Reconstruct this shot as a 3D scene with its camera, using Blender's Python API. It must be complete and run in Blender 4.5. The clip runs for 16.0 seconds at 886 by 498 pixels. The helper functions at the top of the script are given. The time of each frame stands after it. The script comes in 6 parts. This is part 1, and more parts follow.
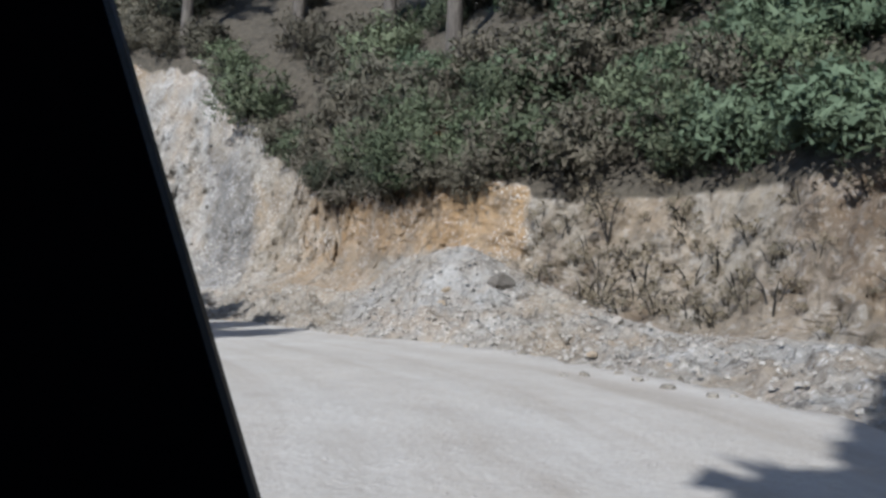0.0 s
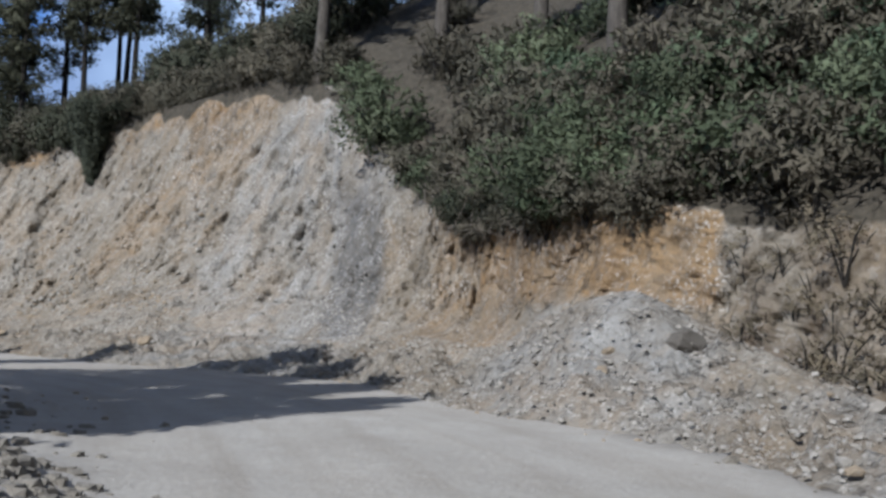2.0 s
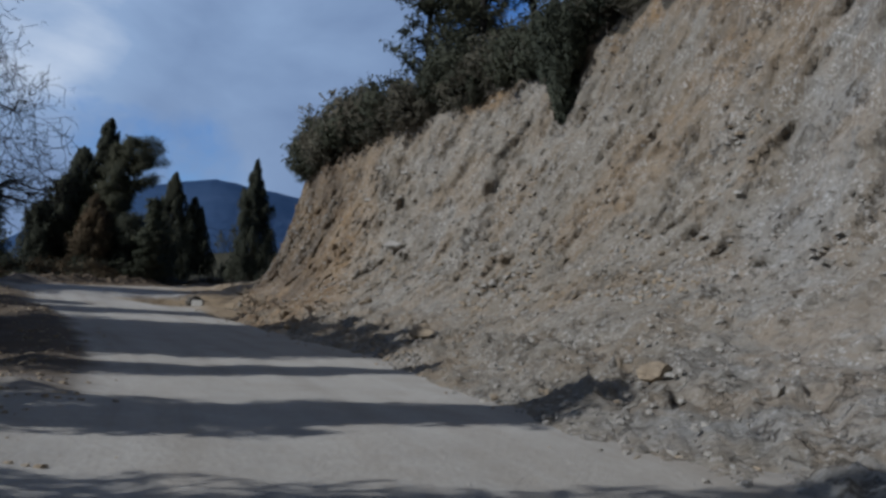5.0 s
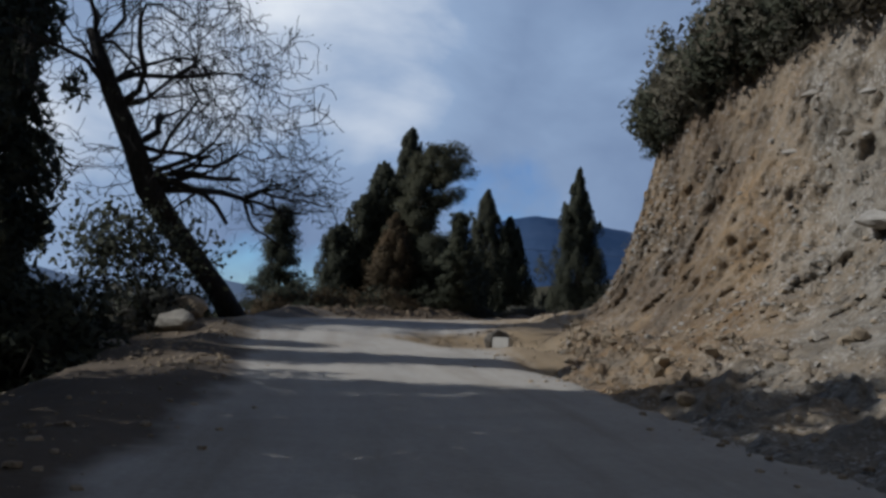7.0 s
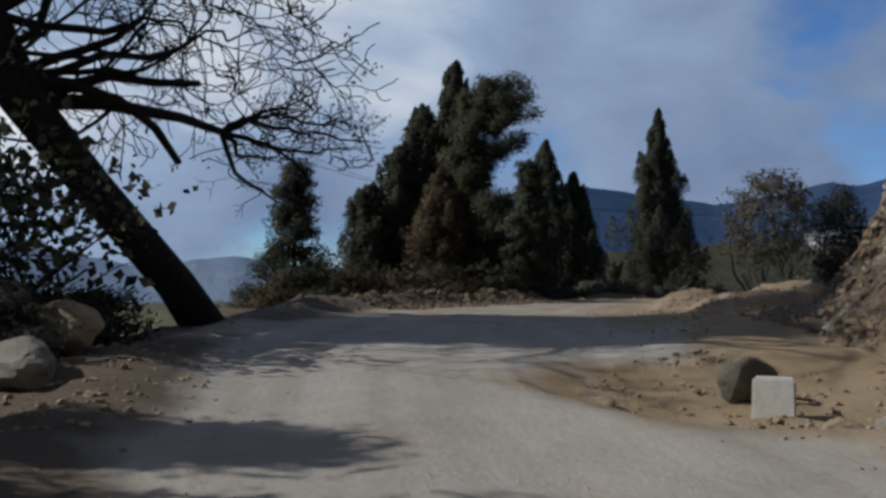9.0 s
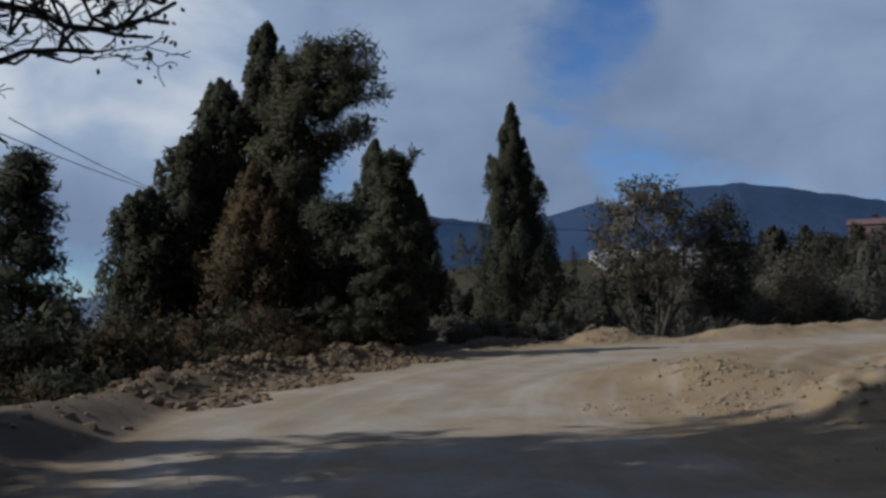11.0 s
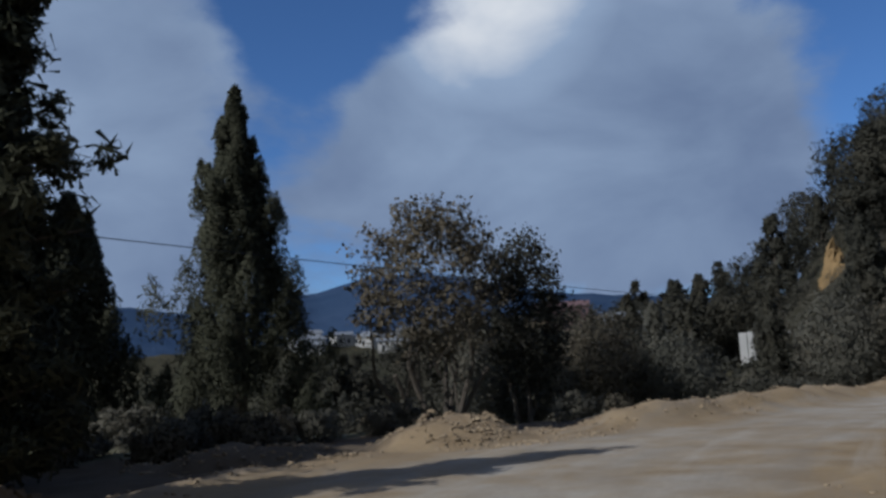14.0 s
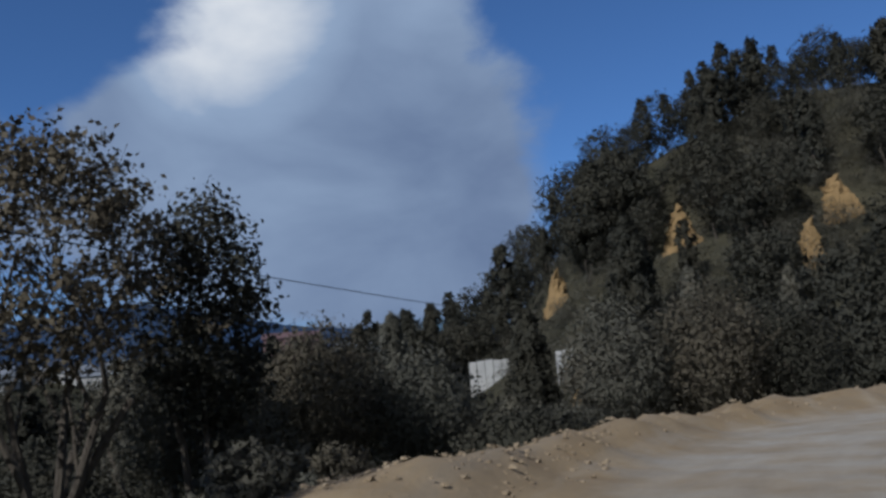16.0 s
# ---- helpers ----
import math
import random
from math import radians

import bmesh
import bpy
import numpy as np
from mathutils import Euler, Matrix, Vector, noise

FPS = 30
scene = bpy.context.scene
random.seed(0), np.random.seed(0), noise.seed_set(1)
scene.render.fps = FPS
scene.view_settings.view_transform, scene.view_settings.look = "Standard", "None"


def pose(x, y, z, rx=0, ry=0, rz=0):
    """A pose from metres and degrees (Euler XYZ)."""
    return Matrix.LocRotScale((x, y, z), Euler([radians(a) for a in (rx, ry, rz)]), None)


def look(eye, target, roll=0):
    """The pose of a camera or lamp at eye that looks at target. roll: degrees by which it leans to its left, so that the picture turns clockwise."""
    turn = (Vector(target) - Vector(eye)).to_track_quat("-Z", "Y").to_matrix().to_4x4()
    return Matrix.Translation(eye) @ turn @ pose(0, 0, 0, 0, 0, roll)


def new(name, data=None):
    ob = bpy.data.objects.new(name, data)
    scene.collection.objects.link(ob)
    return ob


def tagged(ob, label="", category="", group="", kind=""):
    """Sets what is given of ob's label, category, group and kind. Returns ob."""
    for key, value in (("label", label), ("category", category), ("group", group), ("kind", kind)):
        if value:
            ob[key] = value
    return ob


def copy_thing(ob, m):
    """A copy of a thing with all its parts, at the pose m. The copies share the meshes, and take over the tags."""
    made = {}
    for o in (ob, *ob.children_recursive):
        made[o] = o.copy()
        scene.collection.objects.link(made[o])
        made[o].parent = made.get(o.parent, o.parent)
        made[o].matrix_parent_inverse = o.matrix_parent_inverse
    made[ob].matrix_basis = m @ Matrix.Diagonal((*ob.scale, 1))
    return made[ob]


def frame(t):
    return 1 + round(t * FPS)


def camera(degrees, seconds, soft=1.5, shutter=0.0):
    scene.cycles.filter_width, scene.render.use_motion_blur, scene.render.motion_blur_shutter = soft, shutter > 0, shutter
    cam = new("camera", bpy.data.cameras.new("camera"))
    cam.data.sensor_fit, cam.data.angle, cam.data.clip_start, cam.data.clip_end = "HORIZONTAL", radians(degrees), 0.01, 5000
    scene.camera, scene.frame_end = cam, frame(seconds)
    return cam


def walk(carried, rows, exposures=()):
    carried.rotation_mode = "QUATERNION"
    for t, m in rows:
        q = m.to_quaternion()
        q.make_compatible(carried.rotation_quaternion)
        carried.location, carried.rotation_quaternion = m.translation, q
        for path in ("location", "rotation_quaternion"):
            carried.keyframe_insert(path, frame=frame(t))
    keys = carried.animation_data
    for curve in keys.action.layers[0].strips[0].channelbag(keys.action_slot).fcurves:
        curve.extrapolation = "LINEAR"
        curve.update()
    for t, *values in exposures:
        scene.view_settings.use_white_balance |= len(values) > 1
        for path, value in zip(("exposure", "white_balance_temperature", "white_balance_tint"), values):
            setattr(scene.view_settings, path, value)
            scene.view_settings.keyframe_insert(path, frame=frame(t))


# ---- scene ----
cam = camera(52.7, 16.0, soft=3.0)
PATH = [
    (0, (-0.494, -0.146, 1.761), (-0.451, 1.852, 1.827), 1.9),
    (0.5, (-0.38, 0.363, 1.78), (-0.418, 2.361, 1.865), 1.9),
    (1, (-0.274, 1.682, 1.854), (-0.403, 3.675, 1.961), 1.7),
    (1.5, (-0.261, 2.967, 1.877), (-0.475, 4.951, 2.01), 1.9),
    (2, (-0.368, 4.144, 1.895), (-0.687, 6.112, 2.05), 2.5),
    (2.5, (-0.635, 5.659, 2.028), (-1.084, 7.602, 2.181), 2.7),
    (3, (-1.331, 7.427, 2.07), (-1.93, 9.33, 2.214), 3.5),
    (3.5, (-2.196, 9.126, 2.029), (-2.949, 10.975, 2.156), 3.9),
    (4, (-3.496, 11.386, 1.935), (-4.424, 13.154, 2.047), 4.1),
    (4.5, (-5.034, 14.005, 1.866), (-6.134, 15.673, 1.962), 3.8),
    (5, (-7.096, 16.558, 1.866), (-8.365, 18.101, 1.946), 3.4),
    (5.2, (-7.954, 17.484, 1.885), (-9.288, 18.973, 1.959), 3.1),
    (7.3, (-20.121, 26.071, 1.397), (-21.879, 27.017, 1.518), 2.0),
    (7.5, (-21.145, 26.459, 1.361), (-22.919, 27.376, 1.476), 1.9),
    (8, (-23.998, 27.658, 1.4), (-25.797, 28.527, 1.486), 1.2),
    (8.2, (-25.096, 28.163, 1.434), (-26.899, 29.027, 1.508), 0.7),
    (10.3, (-38.34, 33.586, 2.373), (-39.938, 34.787, 2.441), -0.3),
    (10.5, (-39.393, 34.21, 2.406), (-40.965, 35.443, 2.48), -0.6),
    (11, (-41.824, 35.178, 2.451), (-43.299, 36.525, 2.552), -1.3),
    (11.5, (-43.865, 36.372, 2.44), (-45.238, 37.821, 2.557), -1.1),
    (12, (-46.607, 38.235, 2.284), (-47.853, 39.794, 2.424), -0.6),
    (12.5, (-48.312, 39.542, 2.214), (-49.462, 41.171, 2.377), -1.0),
    (13, (-50.064, 41.233, 2.124), (-51.136, 42.909, 2.327), -1.5),
    (13.5, (-51.836, 43.173, 2.01), (-52.832, 44.888, 2.266), -2.4),
    (14, (-53.576, 45.724, 1.91), (-54.49, 47.482, 2.185), -3.0),
    (14.5, (-54.995, 48.065, 1.849), (-55.814, 49.871, 2.111), -3.1),
    (15, (-56.138, 50.695, 1.889), (-56.843, 52.544, 2.175), -2.3),
    (15.5, (-57.023, 53.599, 1.66), (-57.640, 55.473, 1.989), -2.9),
    (16, (-56.866, 56.927, 1.715), (-57.218, 58.871, 2.027), -4.3),
]
EXPOSURES = [(0, 1.24, 5400, 11), (1.5, 0.97, 5380, 11), (2.5, 0.74, 5350, 11), (3.5, 0.42, 5350, 11), (5, 0.08, 5350, 10), (7.5, 0.10, 5650, 10), (10.5, 0.12, 5850, 10), (12, -0.08, 5850, 10), (13, -0.03, 5750, 10), (16, 0.02, 5700, 10)]
walk(cam, [(t, look(eye, target, roll)) for t, eye, target, roll in PATH], EXPOSURES)

# ---------------------------------------------------------------- light
SUN_DIR = Vector((-0.45, -0.89, 0.0)).normalized()
SUN_EL = radians(36)
world = bpy.data.worlds.new("sky")
scene.world = world
world.use_nodes = True
wn, wl = world.node_tree.nodes, world.node_tree.links
wn.clear()
w_out = wn.new("ShaderNodeOutputWorld")
w_bg = wn.new("ShaderNodeBackground")
w_bg.inputs["Strength"].default_value = 0.10
sky = wn.new("ShaderNodeTexSky")
sky.sky_type = "NISHITA"
sky.sun_disc = False
sky.sun_elevation = SUN_EL
sky.sun_rotation = math.pi + 0.468
sky.altitude = 1800
sky.air_density = 1.0
sky.dust_density = 0.6
sky.ozone_density = 1.6
w_co = wn.new("ShaderNodeTexCoord")


def w_math(op, a, b=None, c=None):
    n = wn.new("ShaderNodeMath")
    n.operation = op
    for k, v in enumerate((a, b, c)):
        if v is None:
            continue
        if isinstance(v, (int, float)):
            n.inputs[k].default_value = v
        else:
            wl.new(v, n.inputs[k])
    return n.outputs[0]


# cloud cover: broken banks of cloud, thick towards the west, with blue gaps
w_n1 = wn.new("ShaderNodeTexNoise")
w_n1.inputs["Scale"].default_value = 3.4
w_n1.inputs["Detail"].default_value = 9
w_n1.inputs["Roughness"].default_value = 0.58
w_n1.inputs["Distortion"].default_value = 0.25
w_map = wn.new("ShaderNodeMapping")
w_map.inputs["Scale"].default_value = (1.0, 1.0, 1.7)
w_map.inputs["Location"].default_value = (0.3, 1.9, 0.4)
wl.new(w_co.outputs["Generated"], w_map.inputs["Vector"])
wl.new(w_map.outputs[0], w_n1.inputs["Vector"])


def sky_blob(direction, inner, outer):
    """1 inside the cone round a direction, falling to 0 at its rim."""
    d = wn.new("ShaderNodeVectorMath")
    d.operation = "DOT_PRODUCT"
    d.inputs[1].default_value = Vector(direction).normalized()
    wl.new(w_co.outputs["Generated"], d.inputs[0])
    r = wn.new("ShaderNodeMapRange")
    r.inputs["From Min"].default_value = math.cos(radians(outer))
    r.inputs["From Max"].default_value = math.cos(radians(inner))
    wl.new(d.outputs["Value"], r.inputs["Value"])
    return r.outputs[0]


banks = None
for direction, inner, outer, weight in (
        ((-0.29, 0.905, 0.33), 5, 16, 0.40), ((-0.36, 0.88, 0.20), 2, 12, 0.16), ((-0.13, 0.96, 0.25), 2, 11, 0.22),
        ((-0.88, 0.38, 0.30), 6, 26, 0.20), ((-0.73, 0.66, 0.17), 3, 14, 0.16), ((-0.76, 0.6, 0.34), 3, 14, 0.14),
        ((-0.46, 0.87, 0.21), 2, 10, 0.16), ((-0.62, 0.76, 0.2), 2, 14, 0.14), ((-0.12, 0.97, 0.2), 3, 14, 0.10), ((-0.95, 0.1, 0.25), 6, 30, 0.16), ((-0.977, 0.12, 0.17), 3, 13, 0.25)):
    b = w_math("MULTIPLY", sky_blob(direction, inner, outer), weight)
    banks = b if banks is None else w_math("ADD", banks, b)
# unseen thin grey cloud, added overhead and behind, on the side of the sun, to keep the shade neutral
behind = w_math("ADD", sky_blob((0.35, -0.75, 0.5), 25, 80), sky_blob((0, -0.25, 1), 15, 48))
gaps = w_math("MULTIPLY", sky_blob((-0.60, 0.74, 0.31), 1, 8), 0.08)
gaps = w_math("ADD", gaps, w_math("MULTIPLY", sky_blob((0.02, 0.93, 0.36), 2, 12), 0.22))
gaps = w_math("ADD", gaps, w_math("MULTIPLY", sky_blob((-0.50, 0.77, 0.40), 2, 9), 0.16))
cover = w_math("SUBTRACT", w_math("ADD", w_n1.outputs[0], banks), gaps)
w_cov = wn.new("ShaderNodeMapRange")
w_cov.interpolation_type = "SMOOTHSTEP"
w_cov.inputs["From Min"].default_value = 0.56
w_cov.inputs["From Max"].default_value = 0.76
wl.new(cover, w_cov.inputs["Value"])
w_ramp = wn.new("ShaderNodeValToRGB")
w_ramp.color_ramp.elements[0].position = 0.34
w_ramp.color_ramp.elements[0].color = (1.55, 2.0, 2.9, 1)
w_ramp.color_ramp.elements[1].position = 0.72
w_ramp.color_ramp.elements[1].color = (2.9, 3.55, 4.5, 1)
w_core = w_ramp.color_ramp.elements.new(0.98)
w_core.color = (7.4, 7.2, 6.8, 1)
w_n2 = wn.new("ShaderNodeTexNoise")
w_n2.inputs["Scale"].default_value = 3.8
w_n2.inputs["Detail"].default_value = 6
w_n2.inputs["Roughness"].default_value = 0.5
w_n2.inputs["Distortion"].default_value = 0.3
wl.new(w_map.outputs[0], w_n2.inputs["Vector"])
w_dull = w_math("SUBTRACT", w_n2.outputs[0], w_math("MULTIPLY", sky_blob((-0.1, 0.96, 0.24), 4, 20), 0.07))
w_dull = w_math("ADD", w_dull, w_math("MULTIPLY", sky_blob((-0.978, 0.12, 0.17), 2, 11), 0.34))
w_bright = w_math("ADD", w_dull, w_math("ADD", w_math("MULTIPLY", sky_blob((-0.895, 0.35, 0.31), 2, 13), 0.47), w_math("MULTIPLY", sky_blob((-0.36, 0.84, 0.41), 1, 8), 0.42)))
wl.new(w_bright, w_ramp.inputs["Fac"])
w_blue = wn.new("ShaderNodeMix")
w_blue.data_type = "RGBA"
w_blue.blend_type = "MULTIPLY"
w_blue.inputs["Factor"].default_value = 1.0
w_blue.inputs["B"].default_value = (0.48, 0.64, 0.83, 1)
wl.new(sky.outputs[0], w_blue.inputs["A"])
w_mix = wn.new("ShaderNodeMix")
w_mix.data_type = "RGBA"
wl.new(w_cov.outputs[0], w_mix.inputs["Factor"])
wl.new(w_blue.outputs["Result"], w_mix.inputs["A"])
wl.new(w_ramp.outputs[0], w_mix.inputs["B"])
# the added grey lies outside the view and takes blue out of shadows
w_grey = wn.new("ShaderNodeMix")
w_grey.data_type = "RGBA"
w_grey.inputs["B"].default_value = (1.75, 1.8, 1.85, 1)
wl.new(w_math("MINIMUM", w_math("MULTIPLY", behind, 0.85), 0.85), w_grey.inputs["Factor"])
wl.new(w_mix.outputs["Result"], w_grey.inputs["A"])
wl.new(w_grey.outputs["Result"], w_bg.inputs["Color"])
wl.new(w_bg.outputs[0], w_out.inputs["Surface"])

sun_data = bpy.data.lights.new("sun", "SUN")
sun_data.energy = 3.2
sun_data.angle = radians(0.53)
sun_data.color = (1.0, 0.93, 0.82)
sun = new("sun", sun_data)
sun_to = Vector((SUN_DIR.x * math.cos(SUN_EL), SUN_DIR.y * math.cos(SUN_EL), math.sin(SUN_EL)))
sun.matrix_world = look(sun_to * 60, (0, 0, 0))


# ---------------------------------------------------------------- materials
class Nodes:
    """A small helper round one node material."""

    def __init__(self, name, rough=0.9):
        self.mat = bpy.data.materials.new(name)
        self.mat.use_nodes = True
        self.n, self.l = self.mat.node_tree.nodes, self.mat.node_tree.links
        self.bsdf = self.n["Principled BSDF"]
        self.bsdf.inputs["Roughness"].default_value = rough
        self.bsdf.inputs["Specular IOR Level"].default_value = 0.25
        self.pos = self.n.new("ShaderNodeTexCoord").outputs["Object"]

    def world(self):
        self.pos = self.n.new("ShaderNodeNewGeometry").outputs["Position"]
        return self

    def scaled(self, s):
        m = self.n.new("ShaderNodeMapping")
        m.inputs["Scale"].default_value = s
        self.l.new(self.pos, m.inputs["Vector"])
        return m.outputs[0]

    def noise(self, scale, detail=4, rough=0.55, vec=None, dist=0.0):
        t = self.n.new("ShaderNodeTexNoise")
        t.inputs["Scale"].default_value, t.inputs["Detail"].default_value = scale, detail
        t.inputs["Roughness"].default_value, t.inputs["Distortion"].default_value = rough, dist
        self.l.new(vec or self.pos, t.inputs["Vector"])
        return t.outputs[0]

    def voronoi(self, scale, feature="F1", out="Distance", vec=None):
        t = self.n.new("ShaderNodeTexVoronoi")
        t.feature = feature
        t.inputs["Scale"].default_value = scale
        self.l.new(vec or self.pos, t.inputs["Vector"])
        return t.outputs[out]

    def attr(self, name):
        a = self.n.new("ShaderNodeAttribute")
        a.attribute_name = name
        return a.outputs["Fac"]

    def ramp(self, fac, *stops):
        r = self.n.new("ShaderNodeValToRGB")
        e = r.color_ramp.elements
        while len(e) < len(stops):
            e.new(0.5)
        for k, (p, c) in enumerate(stops):
            e[k].position = p
            e[k].color = (*c, 1) if len(c) == 3 else c
        self.l.new(fac, r.inputs["Fac"])
        return r.outputs[0]

    def span(self, v, a, b, c=0.0, d=1.0):
        r = self.n.new("ShaderNodeMapRange")
        for key, val in (("From Min", a), ("From Max", b), ("To Min", c), ("To Max", d)):
            r.inputs[key].default_value = val
        self.l.new(v, r.inputs["Value"])
        return r.outputs[0]

    def math(self, op, a, b):
        m = self.n.new("ShaderNodeMath")
        m.operation = op
        for k, v in enumerate((a, b)):
            if isinstance(v, (int, float)):
                m.inputs[k].default_value = v
            else:
                self.l.new(v, m.inputs[k])
        return m.outputs[0]

    def mix(self, fac, a, b, blend="MIX"):
        m = self.n.new("ShaderNodeMix")
        m.data_type, m.blend_type = "RGBA", blend
        for key, v in (("Factor", fac), ("A", a), ("B", b)):
            if isinstance(v, (int, float)):
                m.inputs[key].default_value = v
            elif isinstance(v, tuple):
                m.inputs[key].default_value = (*v, 1)
            else:
                self.l.new(v, m.inputs[key])
        return m.outputs["Result"]

    def random(self):
        return self.n.new("ShaderNodeObjectInfo").outputs["Random"]

    def island(self):
        return self.n.new("ShaderNodeNewGeometry").outputs["Random Per Island"]

    def colour(self, c):
        if isinstance(c, tuple):
            self.bsdf.inputs["Base Color"].default_value = (*c, 1)
        else:
            self.l.new(c, self.bsdf.inputs["Base Color"])
        return self

    def bump(self, height, strength=0.5, dist=0.05):
        b = self.n.new("ShaderNodeBump")
        b.inputs["Strength"].default_value, b.inputs["Distance"].default_value = strength, dist
        self.l.new(height, b.inputs["Height"])
        self.l.new(b.outputs[0], self.bsdf.inputs["Normal"])
        return self


def make_earth():
    """Ground: pale dust on the road, tan sand and brown soil beside it, dry grass down the slopes."""
    m = Nodes("earth", 0.95).world()
    big, mid, fine = m.noise(0.16, 4), m.noise(1.3, 6, 0.65), m.noise(14, 5, 0.7)
    dust = m.ramp(mid, (0.25, (0.33, 0.30, 0.255)), (0.75, (0.43, 0.40, 0.35)))
    sand = m.ramp(mid, (0.25, (0.215, 0.15, 0.08)), (0.75, (0.345, 0.257, 0.148)))
    soil = m.ramp(mid, (0.25, (0.042, 0.03, 0.018)), (0.75, (0.098, 0.071, 0.044)))
    grass = m.ramp(mid, (0.25, (0.035, 0.045, 0.022)), (0.75, (0.085, 0.085, 0.04)))
    wob = m.math("MULTIPLY", m.math("SUBTRACT", m.noise(0.9, 5, 0.6), 0.5), 0.7)
    sandy = m.span(m.math("ADD", m.attr("sandy"), wob), 0.35, 0.65)
    off = m.span(m.math("ADD", m.attr("offroad"), wob), 0.3, 0.7)
    wild = m.span(m.math("ADD", m.attr("wild"), wob), 0.3, 0.7)
    c = m.mix(sandy, dust, sand)
    c = m.mix(off, c, soil)
    c = m.mix(wild, c, grass)
    lane = m.n.new("ShaderNodeCombineXYZ")
    m.l.new(m.math("MULTIPLY", m.attr("along"), 0.10), lane.inputs[0])
    m.l.new(m.math("MULTIPLY", m.attr("across"), 1.5), lane.inputs[1])
    band = m.noise(1.0, 5, 0.6, lane.outputs[0])
    c = m.mix(m.math("MULTIPLY", m.span(band, 0.5, 0.68, 0.0, 0.5), m.span(off, 0, 1, 1, 0)), c, (0.24, 0.205, 0.16))
    c = m.mix(m.math("MULTIPLY", m.span(band, 0.46, 0.3, 0.0, 0.45), m.span(off, 0, 1, 1, 0)), c, (0.47, 0.44, 0.39))
    track = m.attr("rut")
    c = m.mix(m.math("MULTIPLY", track, 0.2), c, (0.40, 0.385, 0.35))
    c = m.mix(m.span(fine, 0.35, 0.75, 0.0, 0.28), c, (0.16, 0.13, 0.1))
    c = m.mix(m.span(big, 0.35, 0.65, 0.0, 0.22), c, (0.24, 0.2, 0.15))
    pebble = m.span(m.voronoi(9.0), 0.0, 0.16, 1.0, 0.0)
    keep = m.span(m.noise(2.1, 3), 0.52, 0.64)
    c = m.mix(m.math("MULTIPLY", m.math("MULTIPLY", pebble, keep), 0.6), c, (0.42, 0.38, 0.33))
    m.colour(c)
    h = m.math("ADD", m.math("MULTIPLY", fine, 0.4), m.math("ADD", mid, m.math("MULTIPLY", pebble, keep)))
    return m.bump(h, 0.5, 0.06).mat


